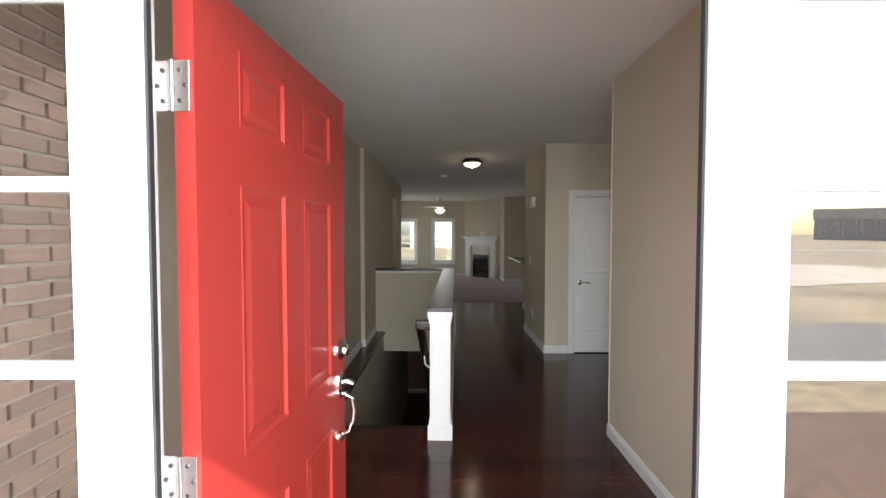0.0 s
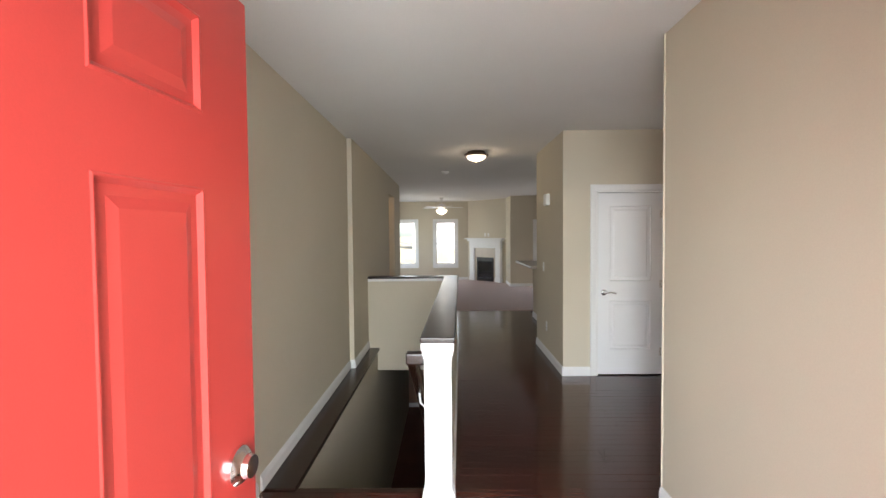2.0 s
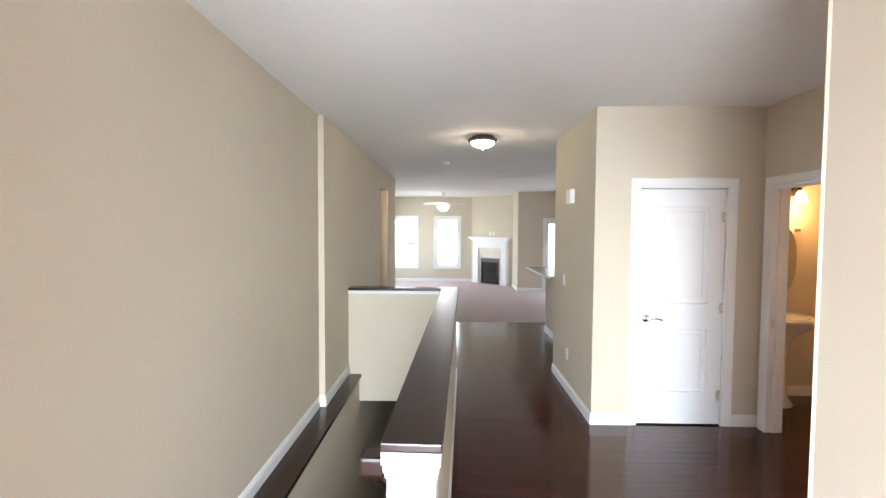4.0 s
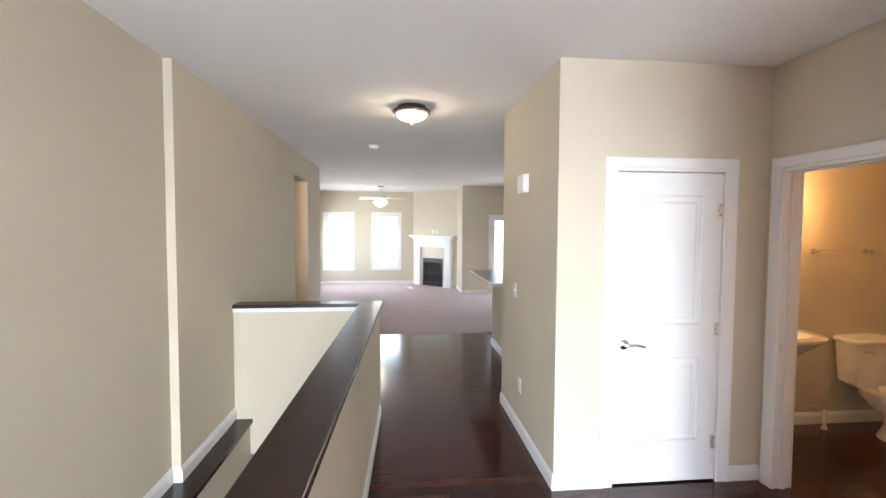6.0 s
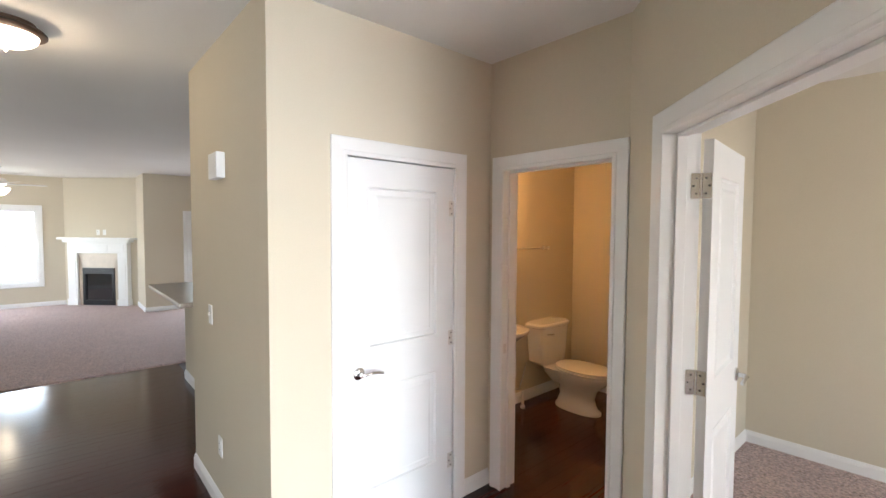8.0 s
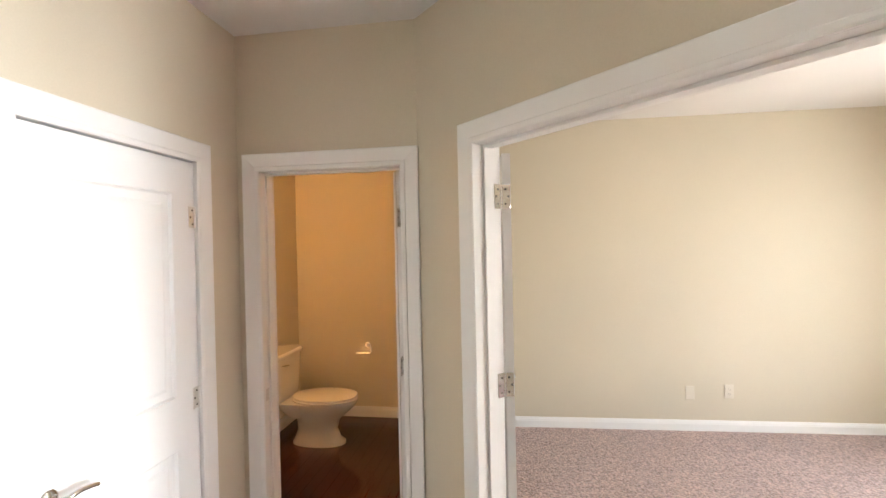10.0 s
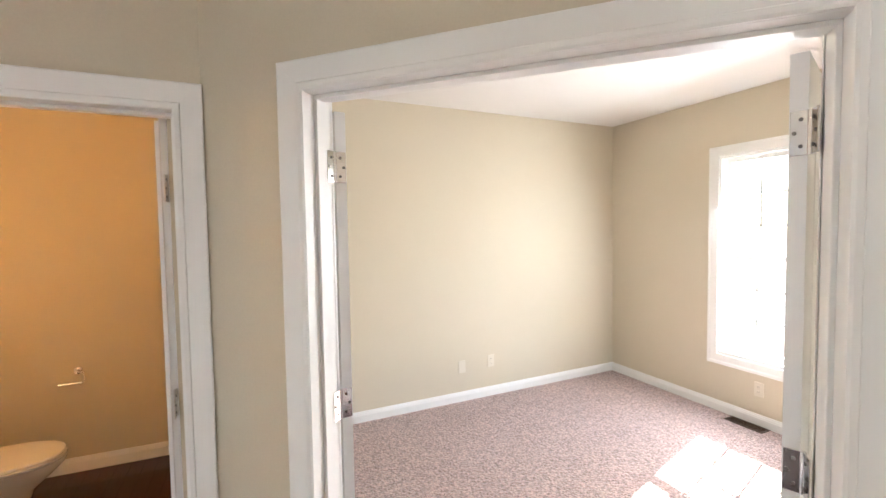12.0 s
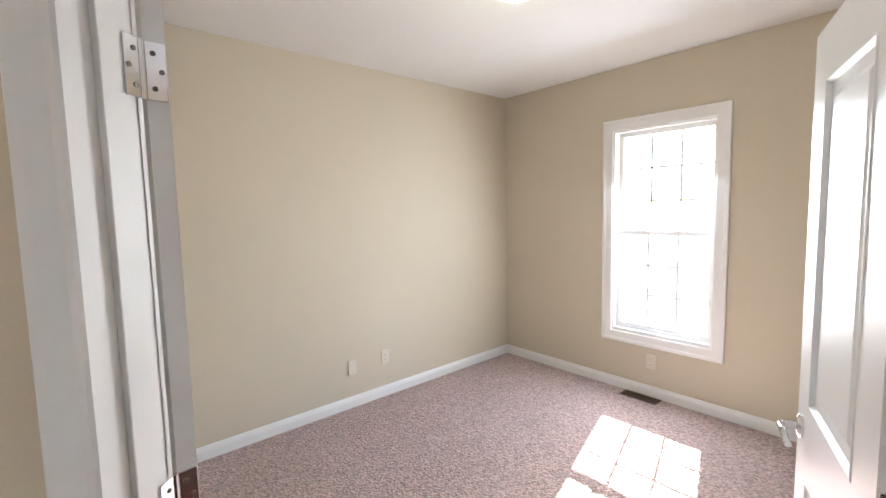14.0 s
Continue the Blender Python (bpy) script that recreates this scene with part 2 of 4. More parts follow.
def casing(name, m, x0, x1, z0, z1, mat, parent=None, closed=False, label="", profile=CASING):
    """Mitred moulding round an opening, in the plane m (x along the wall, -y out of it)."""
    bm = bmesh.new()
    loops = []
    for w, d in profile:
        pts = [(x0 - w, z0 - (w if closed else 0)), (x0 - w, z1 + w), (x1 + w, z1 + w), (x1 + w, z0 - (w if closed else 0))]
        loops.append([bm.verts.new(m @ Vector((x, -d, z))) for x, z in pts])
    n = 4
    for a, b in zip(loops, loops[1:]):
        for i in range(n if closed else n - 1):
            bm.faces.new((a[i], a[(i + 1) % n], b[(i + 1) % n], b[i]))
    return part(name, bm, mat, parent, label)


BASE = [(0.0, 0.0), (0.014, 0.0), (0.014, 0.068), (0.011, 0.074), (0.011, 0.080), (0.006, 0.090), (0.004, 0.098), (0.0, 0.100)]


def baseboard(p, q, z=0.0, name="baseboard"):
    """A moulded skirting along p to q; the room lies to the left of that line."""
    p, q = Vector((*p, z)), Vector((*q, z))
    out = Vector((0, 0, 1)).cross((q - p).normalized())
    bm = bmesh.new()
    rings = [[bm.verts.new(e + out * (d + 0.0005) + Vector((0, 0, h))) for d, h in BASE] for e in (p, q)]
    bridge(bm, rings)
    ob = structure(name, bm, M_TRIM, "white moulded baseboard along the tan wall", "baseboard")
    return ob


def panel_slab(w, h, t, xs, zs, cells, inset=0.012, field=0.028, depth=0.009):
    """A door slab with moulded raised panels: x from 0 to w, thickness about y = 0. xs, zs: grid lines; cells: (i, j) that are panels."""
    bm = bmesh.new()
    grids = []
    for y in (-t / 2, t / 2):
        grid = [[bm.verts.new((x, y, z)) for z in zs] for x in xs]
        grids.append(grid)
        faces = {}
        for i in range(len(xs) - 1):
            for j in range(len(zs) - 1):
                f = [grid[i][j], grid[i + 1][j], grid[i + 1][j + 1], grid[i][j + 1]]
                faces[(i, j)] = bm.faces.new(f if y < 0 else f[::-1])
        bm.normal_update()
        panels = [faces[c] for c in cells]
        bmesh.ops.inset_individual(bm, faces=panels, thickness=0.003, depth=depth * 0.3, use_even_offset=True)
        bmesh.ops.inset_individual(bm, faces=panels, thickness=0.003, depth=0.0, use_even_offset=True)
        bmesh.ops.inset_individual(bm, faces=panels, thickness=inset * 0.6, depth=-depth * 1.4, use_even_offset=True)
        bmesh.ops.inset_individual(bm, faces=panels, thickness=field, depth=0.0, use_even_offset=True)
        bmesh.ops.inset_individual(bm, faces=panels, thickness=inset * 1.3, depth=depth * 0.7, use_even_offset=True)
    a, b = grids
    n, k = len(xs) - 1, len(zs) - 1
    ring = [(i, 0) for i in range(n)] + [(n, j) for j in range(k)] + [(i, k) for i in range(n, 0, -1)] + [(0, j) for j in range(k, 0, -1)]
    for (i, j), (p, q) in zip(ring, ring[1:] + ring[:1]):
        bm.faces.new((a[i][j], b[i][j], b[p][q], a[p][q]))
    return bm


def wall_boxes(x0, x1, y0, y1, z0, z1, along, holes=()):
    """A wall slab along 'x' or 'y' with holes (a, b, low, high)."""
    bm = bmesh.new()
    lo, hi = (x0, x1) if along == "x" else (y0, y1)

    def piece(a, b, c, d):
        if b - a > 1e-4 and d - c > 1e-4:
            box(bm, *((a, b, y0, y1) if along == "x" else (x0, x1, a, b)), c, d)
    at = lo
    for a, b, c, d in sorted(holes):
        piece(at, a, z0, z1)
        piece(a, b, z0, c)
        piece(a, b, d, z1)
        at = b
    piece(at, hi, z0, z1)
    return bm

H = 2.70
M_ANG = pose(3.115, 4.835, 0, 0, 0, 225)      # the diagonal wall: x along it from the bathroom corner, y into the study
M_HALF = pose(0.38, 3.31, 0, 0, 0, -1.7)      # the long half wall beside the stairs: y along it

# ---- large structure ----
def wall(name, *a, mat=None, label="tan painted drywall wall"):
    return structure(name, wall_boxes(*a), mat or M_WALL, label, "wall")


wall("wall_front_entry", -0.90, 1.80, 0.80, 0.90, -0.3, H, "x", [(-0.62, 1.38, 0.0, 2.13)])
wall("wall_front_study", 1.80, 5.22, 0.80, 1.005, -0.3, H, "x", [(3.208, 4.007, 0.503, 2.197)])
wall("wall_hall_east", 1.68, 1.80, 0.90, 3.40, 0, H, "y")
wall("wall_closet", 1.71, 3.115, 5.75, 5.87, 0, H, "x", [(2.074, 2.826, 0.0, 2.038)])
wall("wall_hall_chime", 1.71, 1.83, 5.87, 7.20, 0, H, "y")
wall("wall_bath_west", 3.115, 3.235, 4.835, 6.60, 0, H, "y", [(4.899, 5.651, 0.0, 2.040)])
wall("wall_bath_north", 3.235, 5.34, 6.50, 6.60, 0, H, "x")
wall("wall_bath_east", 5.22, 5.34, 4.95, 6.50, 0, H, "y")
wall("wall_study_north", 3.235, 5.37, 4.83, 4.95, 0, H, "x")
bm = bmesh.new()
box(bm, 0.0, 0.15, -0.2, 3.84, -0.3, H, pose(5.22, 1.005, 0, 0, 0, 2.1))
structure("wall_study_east", bm, M_WALL, "tan painted drywall wall", "wall")
wall("wall_kitchen_south", 1.83, 5.35, 7.08, 7.20, 0, H, "x")
wall("wall_kitchen_east", 5.20, 5.35, 7.20, 14.25, 0, H, "y")
wall("wall_patio", 2.42, 5.20, 14.10, 14.25, 0, H, "x", [(3.05, 4.67, 0.0, 1.918)])
wall("wall_living_nook", 2.30, 2.42, 14.10, 15.10, 0, H, "y")
wall("wall_living_north", -1.75, 1.25, 16.25, 16.45, 0, H, "x", [(-1.37, -0.64, 0.50, 2.02), (0.018, 0.727, 0.50, 2.02)])
wall("wall_living_west", -1.75, -1.55, 11.20, 16.25, 0, H, "y", [(14.72, 15.85, 0.50, 2.02)])
wall("wall_stair_west", -0.90, -0.72, 0.90, 6.03, 0, H, "y")
wall("wall_passage_west", -0.90, -0.665, 6.03, 11.20, 0, H, "y", [(9.28, 10.15, 0.0, 2.36)])
wall("wall_living_south", -2.35, -0.90, 11.08, 11.20, 0, H, "x")
wall("wall_left_room_west", -2.35, -2.23, 8.0, 11.08, 0, H, "y")
wall("wall_left_room_south", -2.23, -0.90, 8.0, 8.12, 0, H, "x")
wall("wall_stairwell_west", -0.90, -0.54, 3.53, 11.7, -2.7, -0.002, "y")
wall("wall_stairwell_east", 0.34, 0.44, 3.53, 11.7, -2.7, -0.30, "y")
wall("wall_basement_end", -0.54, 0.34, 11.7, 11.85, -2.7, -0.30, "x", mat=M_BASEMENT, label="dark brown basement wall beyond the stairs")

bm = bmesh.new()
for a, b, c, d in ((-0.01, 0.386, 0, H), (0.386, 1.697, 2.058, H), (1.697, 2.04, 0, H)):
    box(bm, a, b, 0, 0.128, c, d, M_ANG)
structure("wall_diagonal", bm, M_WALL, "tan drywall wall set diagonally with double doors", "wall")

bm = bmesh.new()
box(bm, 0.0, 1.63, 0.0, 0.12, 0, H, pose(1.15, 16.25, 0, 0, 0, -45))
structure("wall_fireplace", bm, M_WALL, "tan drywall wall set diagonally behind the fireplace", "wall")

bm = bmesh.new()
box(bm, -2.4, 5.4, 0.80, 16.5, H, H + 0.15)
structure("ceiling", bm, M_CEIL, "flat white painted ceiling", "ceiling")


def prism(bm, pts, z0, z1):
    a = [bm.verts.new((x, y, z0)) for x, y in pts]
    b = [bm.verts.new((x, y, z1)) for x, y in pts]
    bridge(bm, [a, b])


M_SUB = material("dark_subfloor", (0.03, 0.015, 0.01), 0.6, vary=0.2, bump=0.05)
bm = bmesh.new()
box(bm, -0.90, 1.80, 0.80, 3.53, -0.30, -0.012)
box(bm, 0.34, 3.3, 3.53, 7.0, -0.30, -0.012)
box(bm, 3.3, 5.3, 4.9, 6.6, -0.30, -0.012)
box(bm, -2.4, 5.4, 7.0, 10.02, -0.30, -0.012)
hall_floor = structure("floor", bm, M_SUB, "dark glossy hardwood plank floor", "floor")
bm = bmesh.new()
prism(bm, [(-2.4, 10.02), (5.3, 10.02), (5.3, 16.4), (-2.4, 16.4)], -0.30, 0.010)
structure("floor_living_carpet", bm, M_CARPET, "brown-mauve textured wall-to-wall carpet", "carpet")
bm = bmesh.new()
prism(bm, [(1.74, 0.95), (5.28, 0.95), (5.28, 4.87), (3.25, 4.87), (1.74, 3.36)], -0.30, 0.010)
structure("floor_study_carpet", bm, M_CARPET, "brown-mauve textured wall-to-wall carpet", "carpet")
bm = bmesh.new()
box(bm, -0.6, 0.4, 3.5, 11.8, -2.80, -2.66)
structure("floor_basement", bm, material("basement_wood", (0.14, 0.05, 0.035), 0.5, vary=0.2, bump=0.05), "dark basement floor at the foot of the stairs", "floor")
baseboard((0.34, 11.698), (-0.54, 11.698), -2.66, "baseboard_basement")

for p, q in (((1.68, 0.90), (1.68, 3.40)), ((2.005, 5.75), (1.70, 5.75)), ((3.115, 5.75), (2.895, 5.75)), ((1.71, 5.738), (1.71, 7.20)),
             ((5.22, 1.005), (5.08, 4.83)), ((1.80, 1.005), (5.22, 1.005)), ((5.08, 4.83), (3.27, 4.83)), ((1.80, 3.3), (1.80, 1.005)),
             ((5.22, 6.50), (3.235, 6.50)), ((5.22, 4.95), (5.22, 6.50)), ((3.95, 4.95), (5.22, 4.95)),
             ((-0.72, 3.45), (-0.72, 0.90)), ((1.15, 16.25), (-1.55, 16.25)), ((-1.55, 16.25), (-1.55, 11.2)),
             ((2.30, 14.09), (2.30, 15.10)), ((2.96, 14.10), (2.29, 14.10)), ((-0.665, 9.28), (-0.665, 7.1)), ((-0.665, 11.2), (-0.665, 10.15)),
             ((-2.23, 11.08), (-2.23, 8.12))):
    baseboard(p, q)
a, b = M_ANG @ Vector((2.02, 0, 0)), M_ANG @ Vector((1.77, 0, 0))
baseboard(a[:2], b[:2])
a, b = M_ANG @ Vector((0.318, 0, 0)), M_ANG @ Vector((0.0, 0, 0))
baseboard(a[:2], b[:2])
baseboard((-0.72, 6.03), (-0.72, 3.5), 0.0135)
baseboard((-0.665, 6.98), (-0.665, 6.018), 0.0135)
baseboard((-0.665, 6.03), (-0.735, 6.03), 0.0135)
a, b = M_HALF @ Vector((0.075, 3.7, 0)), M_HALF @ Vector((0.075, 0.14, 0))
baseboard(a[:2], b[:2])
structure("stair_ledge", bbox(-0.719, -0.515, 3.53, 6.98, -0.024, 0.012, 0.006), M_CAP, "dark stained wood ledge along the stairwell wall", "ledge")
structure("stair_nosing", bbox(-0.54, 0.33, 3.50, 3.56, -0.03, 0.001, 0.008), M_CAP, "dark wood nosing at the top of the stairs", "nosing")

# long half wall with its square newel end
half = thing("half_wall", M_HALF, "white and tan half wall with a dark stained wood cap beside the stairs", "half wall")
half["kind"] = "structure"
bm = bmesh.new()
box(bm, -0.074, 0.074, 0.13, 3.79, -0.28, 0.955)
part("wall_panel", bm, M_WALL, half, "tan painted drywall panel")
part("cap", bbox(-0.098, 0.098, -0.015, 3.80, 0.972, 1.002, 0.006), M_CAP, half, "dark stained wooden cap")
part("cap_trim", bbox(-0.086, 0.086, 0.0, 3.78, 0.945, 0.972, 0.004), M_TRIM, half, "white trim under the cap")
part("newel", bbox(-0.077, 0.077, 0.0, 0.15, 0.0, 0.95, 0.003), M_TRIM, half, "square white painted post")
bm = bmesh.new()
box(bm, -0.092, 0.092, -0.014, 0.155, 0.0, 0.10)
box(bm, -0.087, 0.087, -0.009, 0.153, 0.10, 0.118)
box(bm, -0.082, 0.082, -0.005, 0.152, 0.118, 0.130)
part("newel_base", bm, M_TRIM, half)
bm = bmesh.new()
box(bm, -0.082, 0.082, -0.005, 0.152, 0.885, 0.905)
box(bm, -0.087, 0.087, -0.009, 0.153, 0.905, 0.93)
box(bm, -0.093, 0.093, -0.013, 0.155, 0.93, 0.971)
part("newel_crown", bm, M_TRIM, half)

end = thing("half_wall_end", pose(0, 6.98, 0), "pale half wall closing the stairwell with a dark wooden cap", "half wall")
end["kind"] = "structure"
bm = bmesh.new()
box(bm, -0.664, 0.41, 0.0, 0.12, -0.30, 0.955)
part("wall_panel", bm, M_WALL, end)
part("cap", bbox(-0.664, 0.395, -0.03, 0.15, 0.972, 1.002, 0.006), wood("dark_stained_cap_cross", (0.020, 0.008, 0.005), 0.26, "X", vary=0.16), end, "dark stained wooden cap")
part("cap_trim", bbox(-0.664, 0.40, -0.018, 0.135, 0.935, 0.971, 0.004), M_TRIM, end, "white trim under the cap")

# stairs down
stairs = thing("staircase", pose(-0.54, 3.56, 0), "dark stained wooden stairs going down to the basement", "stairs")
stairs["kind"] = "structure"
for i in range(13):
    z = -0.19 * (i + 1)
    part("tread", bbox(0.002, 0.878, 0.255 * i - 0.02, 0.255 * (i + 1), z - 0.03, z, 0.006), M_CAP, stairs)
    part("riser", bbox(0.004, 0.876, 0.255 * i, 0.255 * i + 0.015, z + 0.002, z + 0.158, 0.001, 1), M_CAP, stairs)

rail = thing("handrail", M_HALF, "dark stained wooden stair handrail on white wall brackets", "handrail")
bm = bmesh.new()
slope = math.atan2(0.19, 0.255)
mr = pose(-0.165, 0.16, 0.80, -math.degrees(slope), 0, 0)
box(bm, -0.03, 0.03, 0.0, 4.0, 0.0, 0.075, mr)
bevelled(bm, 0.014, 3)
part("rail", bm, M_CAP, rail)
part("rail_end", bbox(-0.20, -0.074, 0.14, 0.22, 0.80, 0.87, 0.012), M_CAP, rail)
for d in (0.45, 1.6, 2.9):
    bm = bmesh.new()
    z = 0.80 - d * 0.19 / 0.255
    tube(bm, [(-0.076, 0.16 + d, z - 0.10), (-0.12, 0.16 + d, z - 0.10), (-0.155, 0.16 + d, z - 0.07), (-0.165, 0.16 + d, z + 0.02)], 0.008)
    part("bracket", bm, M_TRIM, rail, smooth=True)


# ---- doors ----
def hinge(parent, m, mat=M_NICKEL, size=0.09, fold=(0, 0)):
    """A butt hinge: two plates meeting at a knuckle along z; plates lie in the x = 0 plane to -y and +y, each turned by its fold."""
    bm = bmesh.new()
    tube(bm, [(0, 0, -size / 2), (0, 0, size / 2)], 0.0065, 12)
    h = part("hinge", bm, mat, parent, "satin metal butt hinge", smooth=True, m=m)
    for s in (-1, 1):
        y0, y1 = sorted((s * 0.006, s * 0.038))
        turned = pose(0, 0, 0, 0, 0, fold[0] if s < 0 else fold[1])
        part("plate", bbox(-0.002, 0.0015, y0, y1, -size / 2, size / 2, 0.0008, 1), mat, h, m=turned)
        for k in (-0.03, 0, 0.03):
            bm = bmesh.new()
            lathe(bm, [(0.0045, 0), (0.0045, 0.0016), (0.002, 0.0022)], 10, pose(-0.002, s * (0.018 + 0.012 * (k == 0)), k, 0, -90, 0))
            part("screw", bm, M_SCREW, h, m=turned)
    return h


def lever(parent, m, mat=M_CHROME, flip=1):
    """A lever handle on a round rose; -y points out of the door."""
    bm = bmesh.new()
    lathe(bm, [(0.032, 0), (0.032, 0.006), (0.026, 0.011), (0.012, 0.014), (0.011, 0.045), (0.0, 0.047)], 24, pose(0, 0, 0, 90, 0, 0))
    r = part("lever_rose", bm, mat, parent, "polished round rose", smooth=True, m=m)
    bm = bmesh.new()
    tube(bm, [(0, -0.042, 0), (flip * 0.02, -0.052, 0.003), (flip * 0.06, -0.052, 0.006), (flip * 0.10, -0.050, -0.002), (flip * 0.118, -0.047, -0.008)], 0.008, 12)
    part("lever_handle", bm, mat, r, "curved chrome lever", smooth=True)


def two_panel(w, h=2.0):
    return panel_slab(w, h, 0.035, [0, 0.125, w - 0.125, w], [0, 0.27, 0.82, 1.03, 1.865, h], [(1, 1), (1, 3)])


# closet door, shut
M_CLOS = pose(0, 5.75, 0)
c = thing("closet_door", pose(2.095, 5.775, 0.012), "closed white two-panel moulded closet door with a chrome lever", "door")
part("slab", two_panel(0.71, 2.003), M_DOOR, c)
lever(c, pose(0.065, -0.0175, 0.91))
for z in (0.25, 1.0, 1.77):
    hinge(c, pose(0.712, -0.019, z, 0, 0, 90), M_NICKEL)
tagged(casing("door_frame_closet", M_CLOS, 2.09, 2.81, 0, 2.025, M_TRIM), label="white moulded door casing", category="door frame", kind="structure")


def jamb(name, label, pieces, m=Matrix.Identity(4)):
    """A door jamb: named boards (name, box) in the plane m, gathered under one thing."""
    frame_thing = tagged(thing(name, m, label, "door frame"), label=label, category="door frame", kind="structure")
    for nm, b in pieces:
        part(nm, bbox(*b, 0.0015, 1), M_TRIM, frame_thing)
    return frame_thing


jamb("door_jamb_closet", "white painted door jamb of the closet", [
    ("side_jamb", (2.072, 2.09, 5.748, 5.872, 0, 2.022)), ("side_jamb", (2.81, 2.828, 5.748, 5.872, 0, 2.022)),
    ("head_jamb", (2.072, 2.828, 5.748, 5.872, 2.022, 2.04))])
# near-black sheet in the doorway stands in for the shade inside the closet
bm = bmesh.new()
box(bm, 2.0, 2.9, 5.85, 5.868, 0, 2.1)
structure("closet_shade_sheet", bm, M_SLOT, "dark sheet in place of the unlit closet behind the shut door", "wall")

# bathroom door frame and the door folded back inside
M_BW = Matrix.Translation((3.115, 0, 0)) @ pose(0, 0, 0, 0, 0, -90)   # x runs to -y, -y points to -x
tagged(casing("door_frame_bathroom", M_BW, -5.635, -4.915, 0, 2.025, M_TRIM), label="white moulded door casing round the bathroom door", category="door frame", kind="structure")
M_BW2 = Matrix.Translation((3.235, 0, 0)) @ pose(0, 0, 0, 0, 0, 90)
tagged(casing("door_frame_bathroom_inner", M_BW2, 4.97, 5.635, 0, 2.025, M_TRIM), label="white moulded door casing inside the bathroom", category="door frame", kind="structure")
jamb("door_jamb_bathroom", "white painted bathroom door jamb with stop", [
    ("side_jamb", (3.113, 3.237, 4.897, 4.917, 0, 2.022)), ("side_jamb", (3.113, 3.237, 5.633, 5.653, 0, 2.022)),
    ("head_jamb", (3.113, 3.237, 4.897, 5.653, 2.022, 2.042)),
    ("stop", (3.16, 3.195, 4.917, 4.929, 0, 2.01)), ("stop", (3.16, 3.195, 5.621, 5.633, 0, 2.01)), ("stop", (3.16, 3.195, 4.917, 5.633, 2.01, 2.022))])
d = thing("bathroom_door", pose(3.245, 4.971, 0.012, 0, 0, 0.5), "white two-panel bathroom door standing wide open", "door")
part("slab", two_panel(0.655), M_DOOR, d)
lever(d, pose(0.59, 0.0175, 0.91, 0, 0, 180))
for z in (0.25, 1.03, 1.77):
    hinge(d, pose(-0.016, -0.012, z, 0, 0, 90), M_NICKEL)
strike = structure("strike_plate", bbox(3.125, 3.150, 5.631, 5.6335, 0.88, 0.94, 0.001, 1), M_NICKEL, "metal strike plate in the bathroom jamb", "strike plate")

# double doors of the study
tagged(casing("door_frame_study", M_ANG, 0.402, 1.681, 0, 2.045, M_TRIM), label="wide white moulded casing round the double doorway", category="door frame", kind="structure")
tagged(casing("door_frame_study_inner", M_ANG @ pose(0, 0.128, 0, 0, 0, 180), -1.681, -0.402, 0, 2.045, M_TRIM), label="white moulded casing inside the study", category="door frame", kind="structure")
jamb("door_jamb_study", "white painted double door jamb with stop", [
    ("side_jamb", (0.384, 0.404, -0.002, 0.131, 0, 2.040)), ("side_jamb", (1.679, 1.699, -0.002, 0.131, 0, 2.040)),
    ("head_jamb", (0.384, 1.699, -0.002, 0.131, 2.040, 2.060)),
    ("stop", (0.404, 0.416, 0.045, 0.085, 0, 2.028)), ("stop", (1.667, 1.679, 0.045, 0.085, 0, 2.028)), ("stop", (0.404, 1.679, 0.045, 0.085, 2.028, 2.040))], M_ANG)

h1, h2 = M_ANG @ Vector((0.406, 0.142, 0)), M_ANG @ Vector((1.662, 0.142, 0))
for hp, turn, side, fold, lab in ((h1, 6, -1, (0, 39), "open white two-panel study door folded back against the wall"), (h2, -69, 1, (-66, 0), "open white two-panel study door with a chrome lever")):
    d = thing("study_door", pose(hp.x, hp.y, 0.016, 0, 0, turn), lab, "door", "double doors of the study")
    part("slab", two_panel(0.61), M_DOOR, d, m=pose(0.0035, side * 0.023, 0))
    lever(d, pose(0.56, side * 0.023 - 0.0175, 0.95), flip=-1)
    lever(d, pose(0.56, side * 0.023 + 0.0175, 0.95, 0, 0, 180), flip=1)
    for z in (0.25, 1.04, 1.82):
        hinge(d, pose(0, 0, z), M_CHROME, 0.10, fold)

# ---- front door unit ----
unit = thing("front_door_frame", pose(0, 0, 0), "white front entry frame with two glazed sidelights", "door frame")
unit["kind"] = "structure"
for x0, x1, nm in ((-0.62, -0.500, "post"), (-0.208, -0.165, "post"), (0.874, 0.984, "post"), (1.26, 1.38, "post")):
    part(nm, bbox(x0, x1, 0.73, 0.895 if x1 == -0.165 else 0.80, -0.05, 2.13, 0.004), M_TRIM, unit)
part("head", bbox(-0.62, 1.38, 0.732, 0.893, 2.085, 2.128, 0.004), M_TRIM, unit)
for x0, x1 in ((-0.165, -0.085), (0.846, 0.874)):
    part("stop", bbox(x0, x1, 0.728, 0.756, 0.0, 2.085, 0.003), M_TRIM, unit)
for x0, x1 in ((-0.085, -0.080), (0.841, 0.846)):
    part("weatherstrip", bbox(x0, x1, 0.738, 0.752, 0.0, 2.08, 0.001, 1), M_RUBBER, unit, "black rubber weatherstrip")
part("threshold", bbox(-0.165, 0.874, 0.70, 0.92, -0.05, 0.015, 0.006), M_NICKEL, unit, "metal door threshold")
